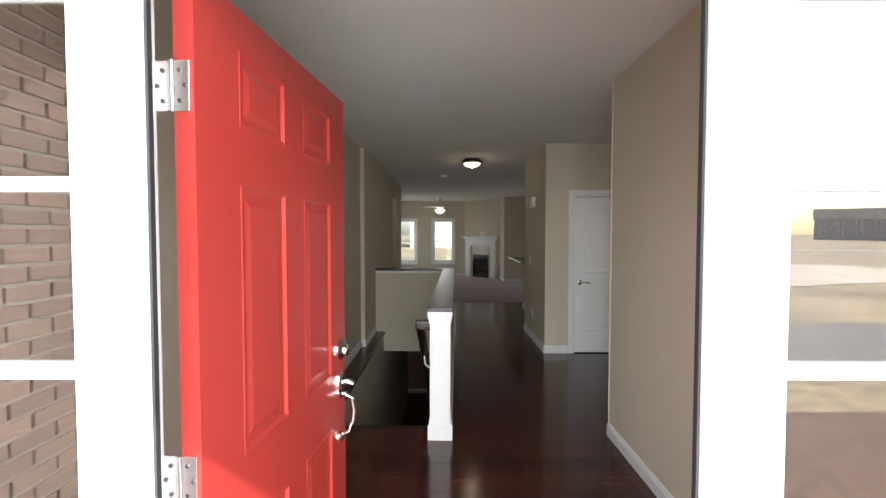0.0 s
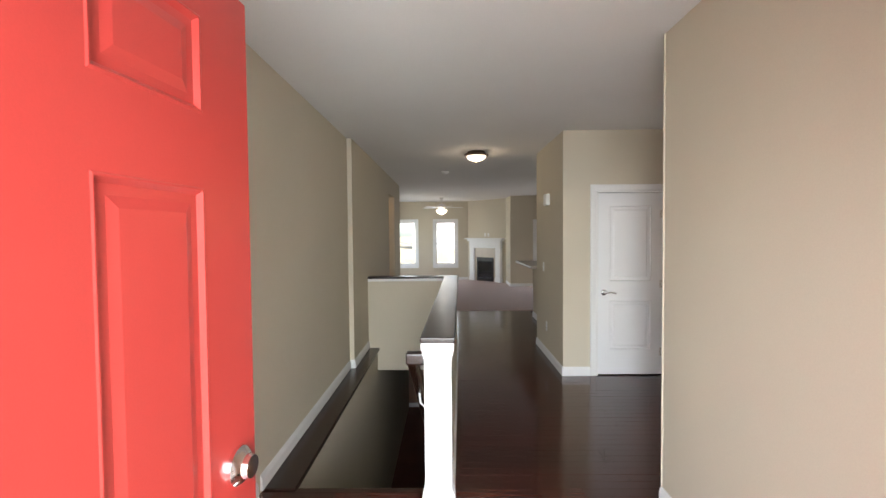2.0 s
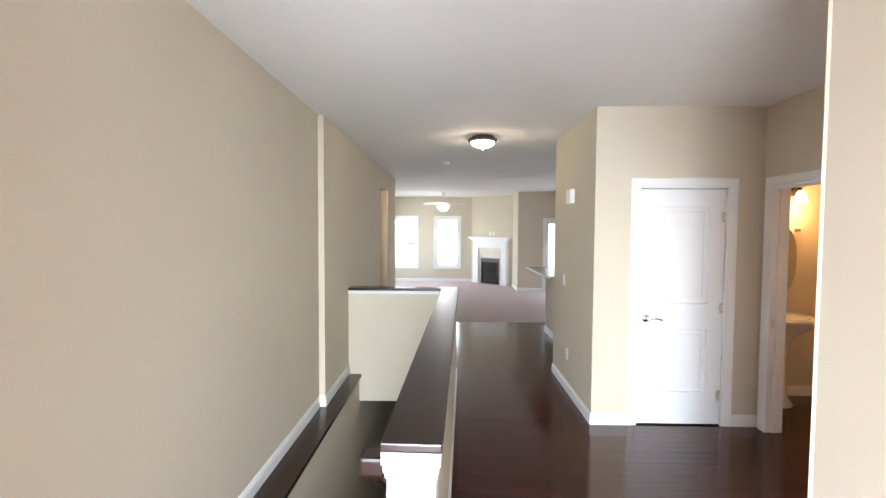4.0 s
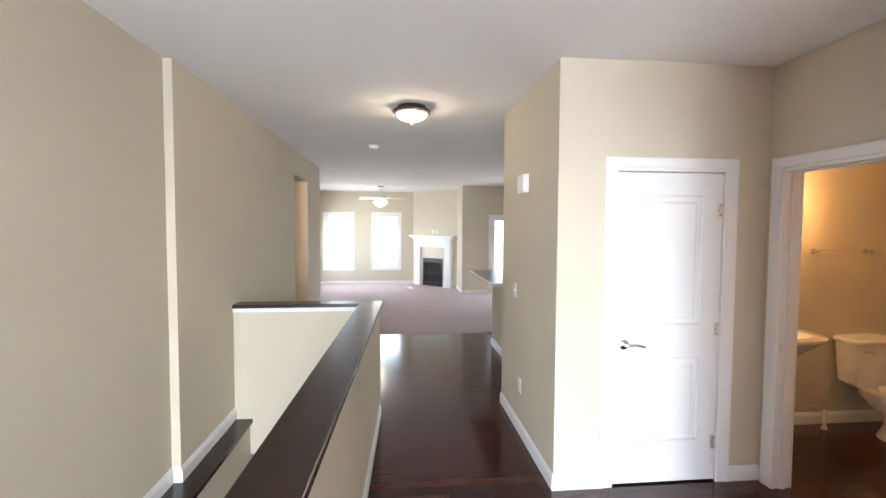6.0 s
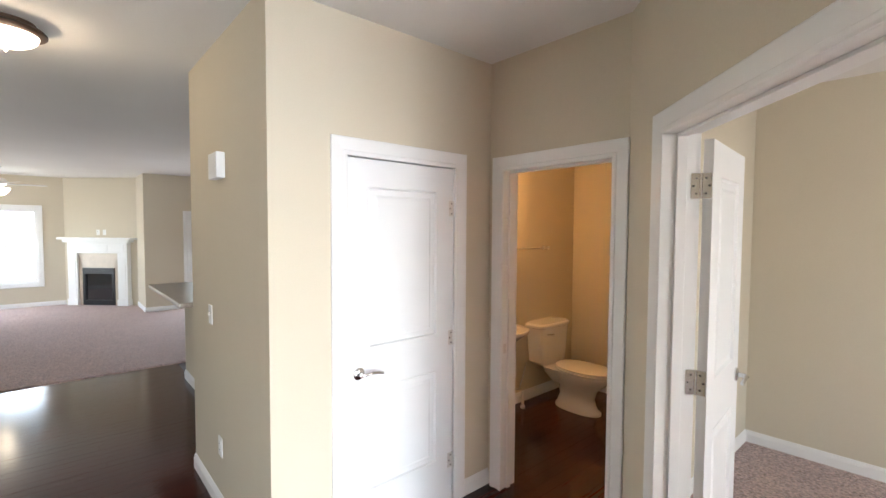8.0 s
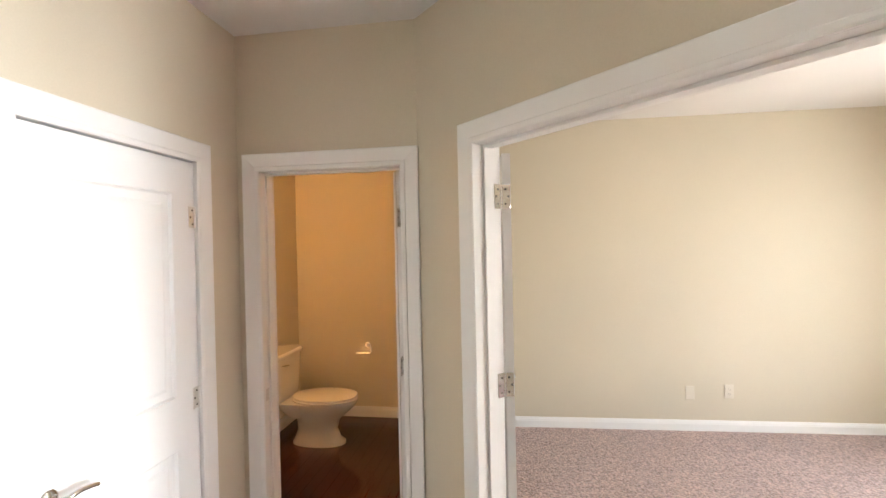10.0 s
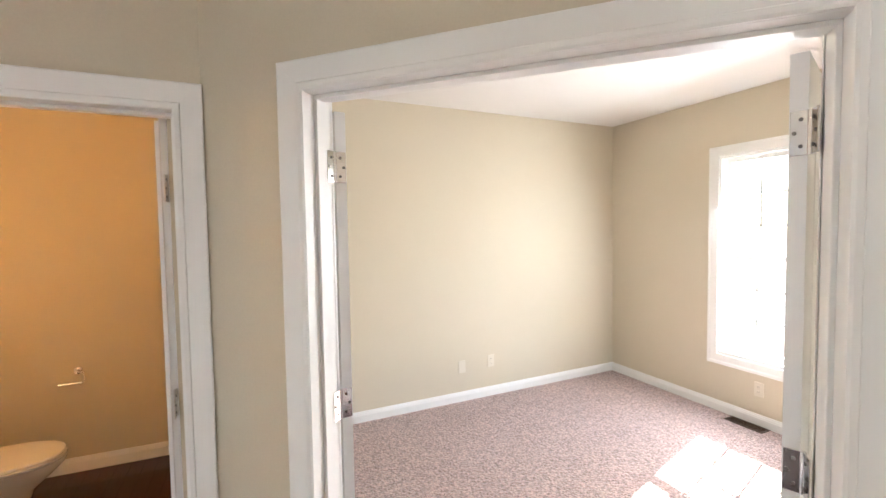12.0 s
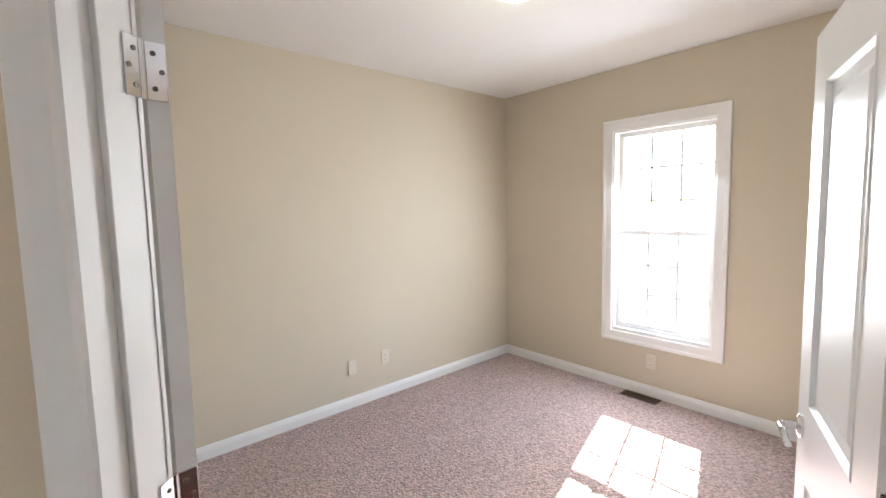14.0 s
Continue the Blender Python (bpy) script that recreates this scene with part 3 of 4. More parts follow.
for x0, x1 in ((-0.500, -0.208), (0.984, 1.26)):
    part("side_panel", bbox(x0, x1, 0.74, 0.79, 0.0, 0.345, 0.004), M_TRIM, unit)
    part("side_head", bbox(x0, x1, 0.733, 0.798, 1.965, 2.085, 0.004), M_TRIM, unit)
    for k in range(5):
        z0 = 0.345 + k * 0.324
        pane = part("pane", bbox(x0, x1, 0.764, 0.768, z0, z0 + 0.324, 0.0004, 1), M_SIDEGLASS, unit, "clear sidelight glass")
        pane.visible_shadow = False
        if k:
            part("muntin", bbox(x0, x1, 0.746, 0.786, z0 - 0.012, z0 + 0.012, 0.004), M_TRIM, unit)
    for xa in (x0, x1 - 0.014):
        part("glazing_bead", bbox(xa, xa + 0.014, 0.746, 0.763, 0.345, 1.965, 0.003), M_TRIM, unit)

ang = 84.4
fd = thing("front_door", pose(-0.133, 0.888, 0.02, 0, 0, ang), "open glossy red six-panel front door with chrome hardware", "door")
part("slab", panel_slab(0.92, 2.06, 0.044, [0, 0.16, 0.40, 0.525, 0.765, 0.92], [0, 0.23, 0.80, 1.00, 1.65, 1.785, 1.965, 2.06],
                        [(i, j) for i in (1, 3) for j in (1, 3, 5)], 0.014, 0.016, 0.006), M_RED, fd, "glossy red painted slab", m=pose(0.004, -0.026, 0))
for z in (0.28, 1.03, 1.83):
    hinge(fd, pose(0.001, -0.002, z), M_CHROME, 0.10)
bm = bmesh.new()
lathe(bm, [(0.040, 0), (0.040, 0.008), (0.033, 0.016), (0.025, 0.022), (0.023, 0.034), (0.0, 0.035)], 28, pose(0.855, -0.048, 1.08, 90, 0, 0))
part("deadbolt", bm, M_CHROME, fd, "round chrome deadbolt", smooth=True)
bm = bmesh.new()
loft(bm, [(0, 0, 0.030, 0.055, 0), (0, 0, 0.030, 0.055, 0.008), (0, 0, 0.022, 0.045, 0.016)], 28)
bm.transform(pose(0.855, -0.048, 0.94, 90, 0, 0))
part("handle_rose", bm, M_CHROME, fd, "oval chrome backplate", smooth=True)
bm = bmesh.new()
tube(bm, [(0.855, -0.06, 0.95), (0.855, -0.085, 0.955), (0.855, -0.105, 0.945)], 0.010)
part("thumb_latch", bm, M_CHROME, fd, smooth=True)
bm = bmesh.new()
tube(bm, [(0.855, -0.05, 0.905), (0.855, -0.075, 0.905), (0.855, -0.098, 0.885), (0.855, -0.106, 0.84), (0.855, -0.100, 0.79), (0.855, -0.080, 0.755), (0.855, -0.05, 0.735)], 0.0075)
part("pull_handle", bm, M_CHROME, fd, "curved chrome pull", smooth=True)
bm = bmesh.new()
lathe(bm, [(0.022, 0), (0.022, 0.008), (0.014, 0.014), (0, 0.015)], 20, pose(0.855, -0.048, 0.735, 90, 0, 0))
part("pull_foot", bm, M_CHROME, fd, smooth=True)
part("latch_plate", bbox(0.9235, 0.926, -0.04, -0.012, 0.90, 0.96, 0.0008, 1), M_CHROME, fd)


# ---- windows ----
def window(name, m, w, h, label, cols=0, rows=0, depth=0.11):
    """A double-hung window in an opening w by h; m: x along the wall, -y into the room, z from the sill."""
    win = thing(name, m, label, "window")
    win["kind"] = "structure"
    bm = bmesh.new()
    for a, b, c, d in ((0, 0.018, 0, h), (w - 0.018, w, 0, h), (0.018, w - 0.018, 0, 0.03), (0.018, w - 0.018, h - 0.018, h)):
        box(bm, a, b, 0.0, depth, c, d)
    part("window_frame", bm, M_TRIM, win)
    casing("window_casing", Matrix.Identity(4), 0, w, 0, h, M_TRIM, win, True, profile=[(-0.004, 0.0), (-0.004, 0.013), (0.004, 0.016), (0.05, 0.017), (0.06, 0.020), (0.080, 0.020), (0.083, 0.016), (0.083, 0)])
    mid = h * 0.5
    for nm, z0, z1, y in (("lower_sash", 0.03, mid + 0.018, 0.045), ("upper_sash", mid - 0.018, h - 0.018, 0.078)):
        bm = bmesh.new()
        for a, b, c, d in ((0.018, 0.052, z0, z1), (w - 0.052, w - 0.018, z0, z1), (0.052, w - 0.052, z0, z0 + (0.05 if y < 0.06 else 0.0135)), (0.052, w - 0.052, z1 - 0.036, z1)):
            box(bm, a, b, y, y + 0.03, c, d)
        s = part(nm, bm, M_TRIM, win)
        gx0, gx1, gz0, gz1 = 0.052, w - 0.052, z0 + (0.05 if y < 0.06 else 0.0135), z1 - 0.036
        g = part("pane", bbox(gx0, gx1, y + 0.012, y + 0.016, gz0, gz1, 0.0003, 1), M_GLASS, s, "clear glass")
        g.visible_shadow = False
        for i in range(1, cols):
            x = gx0 + (gx1 - gx0) * i / cols
            part("muntin", bbox(x - 0.009, x + 0.009, y + 0.018, y + 0.024, gz0, gz1, 0.001, 1), M_TRIM, s)
        for j in range(1, rows):
            z = gz0 + (gz1 - gz0) * j / rows
            part("muntin", bbox(gx0, gx1, y + 0.0185, y + 0.0235, z - 0.009, z + 0.009, 0.001, 1), M_TRIM, s)
    for x in (w * 0.3, w * 0.7):
        part("sash_lock", bbox(x - 0.03, x + 0.03, 0.03, 0.05, mid + 0.018, mid + 0.03, 0.003), M_PLASTIC, win)
    return win


window("window_study", pose(4.007, 1.005, 0.503, 0, 0, 180), 0.799, 1.694, "white double-hung study window with slim grilles", 3, 3, 0.14)
window("window_living_1", pose(-1.37, 16.25, 0.50), 0.73, 1.52, "white double-hung living room window, blown out by daylight")
window("window_living_2", pose(0.018, 16.25, 0.50), 0.709, 1.52, "white double-hung living room window with daylight behind")
window("window_living_3", pose(-1.55, 14.72, 0.50, 0, 0, 90), 1.13, 1.52, "white double-hung side window of the living room", 3, 3)
pd = thing("patio_door", pose(3.05, 14.10, 0) @ Matrix.Diagonal((1, 1, 0.94, 1)), "white glazed patio door full of daylight", "door")
casing("door_casing", Matrix.Identity(4), 0, 1.62, 0, 2.04, M_TRIM, pd)
for x0, x1 in ((0.0, 0.83), (0.79, 1.62)):
    y = 0.03 if x0 == 0 else 0.07
    bm = bmesh.new()
    for a, b, c, d in ((x0, x0 + 0.08, 0, 2.04), (x1 - 0.08, x1, 0, 2.04), (x0 + 0.08, x1 - 0.08, 0, 0.12), (x0 + 0.08, x1 - 0.08, 1.96, 2.04)):
        box(bm, a, b, y, y + 0.035, c, d)
    s = part("sash", bm, M_TRIM, pd)
    g = part("pane", bbox(x0 + 0.08, x1 - 0.08, y + 0.015, y + 0.02, 0.12, 1.96, 0.0003, 1), M_GLASS, s, "clear glass")
    g.visible_shadow = False


# ---- lamps ----
def flush_lamp(m, label, r=0.168):
    """A flush ceiling lamp: metal pan, glass bowl and finial; z = 0 at the ceiling."""
    lamp = thing("ceiling_lamp", m, label, "lamp", "flush ceiling lamps")
    bm = bmesh.new()
    lathe(bm, [(r * 0.72, 0.0), (r * 0.76, -0.020), (r * 0.92, -0.030), (r, -0.044), (r * 1.0, -0.054), (r * 0.92, -0.062), (r * 0.78, -0.062)], 40)
    part("pan", bm, M_BRONZE, lamp, "dark bronze-nickel pan", smooth=True)
    bm = bmesh.new()
    lathe(bm, [(r * 0.80, -0.058)] + [(r * 0.80 * math.cos(a), -0.060 - 0.068 * math.sin(a)) for a in [i * math.pi / 20 for i in range(10)]] + [(0.006, -0.129)], 40)
    b = part("bowl", bm, M_BOWL, lamp, "frosted glass bowl, lit", smooth=True)
    b.visible_shadow = False
    bm = bmesh.new()
    lathe(bm, [(0.012, -0.132), (0.013, -0.138), (0.006, -0.142), (0.008, -0.148), (0.0, -0.154)], 16)
    part("finial", bm, M_NICKEL, lamp, smooth=True)


flush_lamp(pose(0.842, 6.97, H), "lit flush ceiling lamp with dark bronze rim and glass bowl", 0.165)
flush_lamp(pose(3.46, 2.85, H), "lit flush ceiling lamp in the empty study")

fan = thing("ceiling_fan", pose(0.265, 14.6, H), "white ceiling fan with a lit frosted bowl, standing still", "fan")
bm = bmesh.new()
lathe(bm, [(0.07, 0), (0.07, -0.02), (0.03, -0.06), (0.013, -0.07), (0.013, -0.20)], 24)
part("downrod", bm, M_NICKEL, fan, smooth=True)
bm = bmesh.new()
lathe(bm, [(0.03, -0.19), (0.10, -0.21), (0.14, -0.25), (0.14, -0.30), (0.09, -0.34), (0.06, -0.36)], 32)
part("motor", bm, M_NICKEL, fan, "brushed nickel motor housing", smooth=True)
bm = bmesh.new()
lathe(bm, [(0.06, -0.36), (0.17, -0.375), (0.175, -0.39), (0.15, -0.44), (0.10, -0.49), (0.03, -0.515), (0.0, -0.52)], 32)
bowl = part("bowl", bm, M_BOWL, fan, "frosted glass bowl, lit", smooth=True)
bowl.visible_shadow = False
for k in range(5):
    bm = bmesh.new()
    mk = pose(0, 0, -0.30, 0, 0, 72 * k + 8) @ pose(0, 0, 0, 12, 0, 0)
    loft(bm, [(0.40, 0, 0.26, 0.065, -0.004), (0.40, 0, 0.26, 0.065, 0.004)], 24, 5.0)
    bm.transform(mk)
    part("blade", bm, M_PLASTIC, fan, "pale fan blade")
    bm = bmesh.new()
    box(bm, 0.12, 0.22, -0.02, 0.02, -0.012, -0.005, mk)
    part("blade_arm", bm, M_NICKEL, fan)

sd = thing("smoke_detector", pose(0.41, 8.88, H), "round white smoke detector on the ceiling", "smoke detector")
bm = bmesh.new()
lathe(bm, [(0.068, 0), (0.068, -0.014), (0.058, -0.02), (0.055, -0.034), (0.03, -0.040), (0, -0.041)], 32)
part("body", bm, M_PLASTIC, sd, smooth=True)
bm = bmesh.new()
lathe(bm, [(0.018, -0.040), (0.017, -0.045), (0, -0.046)], 16)
part("sensor", bm, M_PLASTIC, sd, smooth=True)


# ---- small wall fittings ----
def plate(name, m, label, category, kind, mat=M_PLASTIC):
    """A wall plate with toggles or sockets; -y points out of the wall."""
    t = thing(name, m, label, category)
    part("cover", bbox(-0.036, 0.036, -0.007, -0.0005, -0.058, 0.058, 0.003), mat, t)
    if kind == "outlet":
        for z in (-0.02, 0.02):
            s = part("socket", bbox(-0.016, 0.016, -0.009, -0.006, z - 0.014, z + 0.014, 0.002), mat, t)
            for x in (-0.006, 0.006):
                part("slot", bbox(x - 0.001, x + 0.001, -0.0096, -0.0085, z - 0.004, z + 0.006, 0.0002, 1), M_SLOT, s)
    elif kind == "switch":
        part("toggle", bbox(-0.005, 0.005, -0.018, -0.006, -0.004, 0.012, 0.002), mat, t)
    return t


WEST = pose(0, 0, 0, 0, 0, -90)
plate("light_switch", pose(1.7085, 6.72, 1.14) @ WEST, "white light switch on the tan hall wall", "switch", "switch")
plate("power_outlet", pose(1.7085, 6.55, 0.39) @ WEST, "white power outlet low on the tan hall wall", "outlet", "outlet")
plate("power_outlet", pose(5.160, 2.60, 0.348, 0, 0, 2.1) @ WEST, "almond power outlet above the study baseboard", "outlet", "outlet", M_ALMOND)
plate("blank_plate", pose(5.148, 2.915, 0.335, 0, 0, 2.1) @ WEST, "blank almond wall plate beside the outlet", "outlet", "blank", M_ALMOND)
plate("power_outlet", pose(3.653, 1.0065, 0.30, 0, 0, 180), "almond power outlet under the study window", "outlet", "outlet", M_ALMOND)
ch = thing("door_chime", pose(1.7085, 6.46, 2.0) @ WEST, "white plastic door chime box high on the wall", "door chime")
part("body", bbox(-0.085, 0.085, -0.045, 0, -0.07, 0.07, 0.006), M_PLASTIC, ch)
part("grille", bbox(-0.06, 0.06, -0.047, -0.044, -0.045, 0.045, 0.002), M_PLASTIC, ch)

def register(m, label, mat, slot):
    """An air register: frame with slats."""
    r = thing("air_vent", m, label, "vent")
    bm = bmesh.new()
    for a, b, c, d in ((-0.15, 0.15, -0.055, -0.042), (-0.15, 0.15, 0.042, 0.055), (-0.15, -0.135, -0.042, 0.042), (0.135, 0.15, -0.042, 0.042)):
        box(bm, a, b, c, d, 0, 0.006)
    part("frame", bm, mat, r)
    part("backing", bbox(-0.135, 0.135, -0.042, 0.042, 0.0005, 0.002, 0.0003, 1), M_SLOT, r)
    for k in range(9):
        y = -0.036 + k * 0.009
        part("slat", bbox(-0.135, 0.135, y - 0.0015, y + 0.0015, 0.002, 0.0055, 0.0005, 1), slot, r)
    return r


register(pose(3.70, 1.085, 0.0105), "brown metal floor register in the carpet", M_BRONZE, M_BRONZE)
register(pose(3.62, 3.18, H - 0.0005, 180, 0, 45), "white ceiling air register", M_PLASTIC, M_PLASTIC)

# ---- bathroom ----
toilet = thing("toilet", pose(4.63, 6.06, 0) @ Matrix.Diagonal((0.97, 1, 0.95, 1)), "white porcelain two-piece toilet with the lid closed", "toilet")
bm = bmesh.new()
loft(bm, [(0, -0.02, 0.115, 0.23, 0.0), (0, -0.02, 0.115, 0.23, 0.02), (0, -0.01, 0.105, 0.20, 0.05), (0, -0.01, 0.10, 0.17, 0.13), (0, -0.02, 0.115, 0.19, 0.22),
          (0, -0.05, 0.16, 0.25, 0.30), (0, -0.07, 0.185, 0.285, 0.36), (0, -0.07, 0.188, 0.29, 0.385)], 36, 2.2)
part("bowl", bm, M_PORC, toilet, smooth=True)
bm = bmesh.new()
loft(bm, [(0, 0.12, 0.12, 0.10, 0.25), (0, 0.16, 0.17, 0.13, 0.34), (0, 0.16, 0.18, 0.13, 0.388)], 28, 3.5)
part("deck", bm, M_PORC, toilet, smooth=True)
bm = bmesh.new()
loft(bm, [(0, -0.08, 0.190, 0.275, 0.388), (0, -0.08, 0.194, 0.28, 0.394), (0, -0.08, 0.194, 0.28, 0.404), (0, -0.08, 0.188, 0.274, 0.408)], 36, 2.2)
part("seat", bm, M_PORC, toilet, smooth=True)
bm = bmesh.new()
loft(bm, [(0, -0.08, 0.186, 0.272, 0.412), (0, -0.08, 0.190, 0.276, 0.418), (0, -0.08, 0.186, 0.272, 0.428), (0, -0.07, 0.15, 0.23, 0.434)], 36, 2.2)
part("lid", bm, M_PORC, toilet, smooth=True)
bm = bmesh.new()
loft(bm, [(0, 0.325, 0.17, 0.085, 0.39), (0, 0.325, 0.205, 0.095, 0.42), (0, 0.325, 0.225, 0.100, 0.60), (0, 0.325, 0.235, 0.105, 0.765)], 36, 6.0)
part("tank", bm, M_PORC, toilet, smooth=True)
bm = bmesh.new()
loft(bm, [(0, 0.325, 0.240, 0.110, 0.765), (0, 0.325, 0.255, 0.122, 0.772), (0, 0.325, 0.255, 0.122, 0.795), (0, 0.325, 0.235, 0.105, 0.812)], 36, 5.0)
part("tank_lid", bm, M_PORC, toilet, smooth=True)
bm = bmesh.new()
tube(bm, [(-0.15, 0.225, 0.71), (-0.15, 0.205, 0.71), (-0.13, 0.20, 0.71), (-0.08, 0.20, 0.703)], 0.007)
part("flush_handle", bm, M_CHROME, toilet, "small chrome flush handle", smooth=True)

valve = thing("shutoff_valve", pose(4.26, 6.485, 0.0), "white capped water valve beside the toilet", "valve")
bm = bmesh.new()
tube(bm, [(0, 0.015, 0.16), (0, -0.05, 0.16), (0.02, -0.06, 0.22), (0.08, -0.06, 0.36), (0.10, -0.06, 0.40)], 0.006)
part("supply_line", bm, M_NICKEL, valve, smooth=True)
bm = bmesh.new()
lathe(bm, [(0.022, 0), (0.022, 0.02), (0.012, 0.03), (0.012, 0.16)], 16, pose(0, -0.10, 0.0))
part("cap", bm, M_PLASTIC, valve, smooth=True)

sink = thing("pedestal_sink", pose(3.66, 6.225, 0), "white porcelain pedestal sink on the bathroom wall", "sink")
bm = bmesh.new()
loft(bm, [(0, 0.04, 0.12, 0.11, 0), (0, 0.04, 0.12, 0.11, 0.03), (0, 0.06, 0.085, 0.08, 0.10), (0, 0.07, 0.075, 0.075, 0.40), (0, 0.06, 0.10, 0.09, 0.62), (0, 0.04, 0.16, 0.14, 0.72)], 28, 2.3)
part("pedestal", bm, M_PORC, sink, smooth=True)
bm = bmesh.new()
loft(bm, [(0, 0.04, 0.16, 0.14, 0.70), (0, 0.02, 0.24, 0.21, 0.78), (0, 0.0, 0.285, 0.262, 0.835), (0, 0.0, 0.29, 0.266, 0.855), (0, 0.0, 0.28, 0.258, 0.862), (0, -0.03, 0.20, 0.15, 0.858), (0, -0.03, 0.17, 0.12, 0.80), (0, -0.03, 0.05, 0.05, 0.745)], 36, 2.6)
part("basin", bm, M_PORC, sink, smooth=True)
bm = bmesh.new()
tube(bm, [(0, 0.20, 0.855), (0, 0.20, 0.95), (0, 0.16, 0.985), (0, 0.10, 0.975), (0, 0.08, 0.95)], 0.012)
part("faucet", bm, M_CHROME, sink, "chrome faucet", smooth=True)

mirror = thing("wall_mirror", pose(3.68, 6.498, 1.38), "oval bathroom mirror on pivots above the sink", "mirror")
bm = bmesh.new()
loft(bm, [(0, 0, 0.27, 0.38, 0.0), (0, 0, 0.27, 0.38, 0.006), (0, 0, 0.262, 0.372, 0.009)], 48, 2.6)
bm.transform(pose(0, -0.022, 0, 90, 0, 0))
part("glass", bm, M_MIRROR, mirror, "bevelled mirror glass")
for x in (-0.27, 0.27):
    bm = bmesh.new()
    lathe(bm, [(0.022, 0), (0.02, 0.01), (0.009, 0.018), (0.009, 0.04), (0.015, 0.05), (0, 0.056)], 18, pose(x, 0, 0.30, 90, 0, 0))
    part("pivot", bm, M_CHROME, mirror, smooth=True)

van = thing("vanity_light", pose(3.72, 6.498, 2.05), "bronze vanity light with frosted bell shades", "lamp")
part("bar", bbox(-0.24, 0.24, -0.025, 0, -0.03, 0.05, 0.006), M_BRONZE, van)
for x in (-0.16, 0.16):
    bm = bmesh.new()
    tube(bm, [(x, -0.02, 0.02), (x, -0.10, 0.05), (x, -0.14, 0.03), (x, -0.14, -0.0)], 0.009)
    part("arm", bm, M_BRONZE, van, smooth=True)
    bm = bmesh.new()
    lathe(bm, [(0.022, 0.01), (0.035, -0.01), (0.045, -0.05), (0.062, -0.10), (0.058, -0.10), (0.03, -0.02), (0.018, 0.0)], 28, pose(x, -0.14, 0))
    s = part("shade", bm, M_SHADE, van, "frosted glass bell shade, lit", smooth=True)
    s.visible_shadow = False

bar = thing("towel_bar", pose(4.44, 6.498, 1.48), "chrome towel bar above the toilet", "towel bar")
bm = bmesh.new()
tube(bm, [(-0.24, -0.06, 0), (0.24, -0.06, 0)], 0.007)
part("rod", bm, M_CHROME, bar, smooth=True)
for x in (-0.24, 0.24):
    bm = bmesh.new()
    lathe(bm, [(0.025, 0), (0.024, 0.008), (0.012, 0.015), (0.012, 0.055), (0.015, 0.06), (0.015, 0.072), (0, 0.074)], 20, pose(x, 0, 0, 90, 0, 0))
    part("post", bm, M_CHROME, bar, smooth=True)

tp = thing("paper_holder", pose(5.218, 5.82, 0.67) @ WEST, "empty chrome toilet paper holder on the wall", "paper holder")
bm = bmesh.new()
lathe(bm, [(0.025, 0), (0.024, 0.008), (0.010, 0.015), (0.010, 0.05), (0, 0.052)], 20, pose(0.03, 0, 0.03, 90, 0, 0))
part("post", bm, M_CHROME, tp, smooth=True)
bm = bmesh.new()
tube(bm, [(0.03, -0.045, 0.03), (0.07, -0.045, 0.025), (0.075, -0.045, -0.03), (0.06, -0.045, -0.045), (-0.07, -0.045, -0.045)], 0.006)
part("arm", bm, M_CHROME, tp, smooth=True)

# ---- living room and kitchen ----
fp = thing("fireplace", pose(1.15, 16.25, 0, 0, 0, -45) @ pose(0.82, 0, 0) @ Matrix.Diagonal((1.07, 1, 1.03, 1)), "white wooden mantel fireplace with beige surround and black firebox", "fireplace")
for x0, x1 in ((-0.62, -0.42), (0.42, 0.62)):
    leg = part("leg", bbox(x0, x1, -0.11, -0.001, 0.012, 1.08, 0.004), M_TRIM, fp)
    part("leg_panel", bbox(x0 + 0.035, x1 - 0.035, -0.118, -0.109, 0.18, 1.0, 0.004), M_TRIM, leg)
    part("plinth", bbox(x0 - 0.012, x1 + 0.012, -0.125, -0.001, 0.012, 0.14, 0.004), M_TRIM, leg)
fr = part("frieze", bbox(-0.62, 0.62, -0.112, -0.001, 1.08, 1.30, 0.004), M_TRIM, fp)
for x0, x1 in ((-0.56, -0.28), (-0.22, 0.22), (0.28, 0.56)):
    part("frieze_panel", bbox(x0, x1, -0.120, -0.111, 1.12, 1.26, 0.004), M_TRIM, fr)
part("mantel_shelf", bbox(-0.76, 0.76, -0.20, -0.001, 1.36, 1.40, 0.006), M_TRIM, fp)
part("crown", bbox(-0.69, 0.69, -0.155, -0.001, 1.30, 1.36, 0.012), M_TRIM, fp)
for x0, x1, z0, z1 in ((-0.42, -0.33, 0.012, 0.96), (0.33, 0.42, 0.012, 0.96), (-0.42, 0.42, 0.78, 1.08)):
    part("surround", bbox(x0, x1, -0.07, -0.002, z0, z1 if z0 < 0.5 else 1.079, 0.002), M_STONE, fp, "beige stone surround")
box_part = bmesh.new()
for a, b, c, d in ((-0.33, -0.28, 0.02, 0.78), (0.28, 0.33, 0.02, 0.78), (-0.28, 0.28, 0.02, 0.12), (-0.28, 0.28, 0.66, 0.78)):
    box(box_part, a, b, -0.09, -0.003, c, d)
part("firebox", box_part, M_BLACK, fp, "black metal firebox frame")
part("fire_glass", bbox(-0.28, 0.28, -0.06, -0.05, 0.12, 0.66, 0.002), material("black_fire_glass", (0.01, 0.01, 0.012), 0.05, vary=0.05, bump=0), fp, "dark glass front")
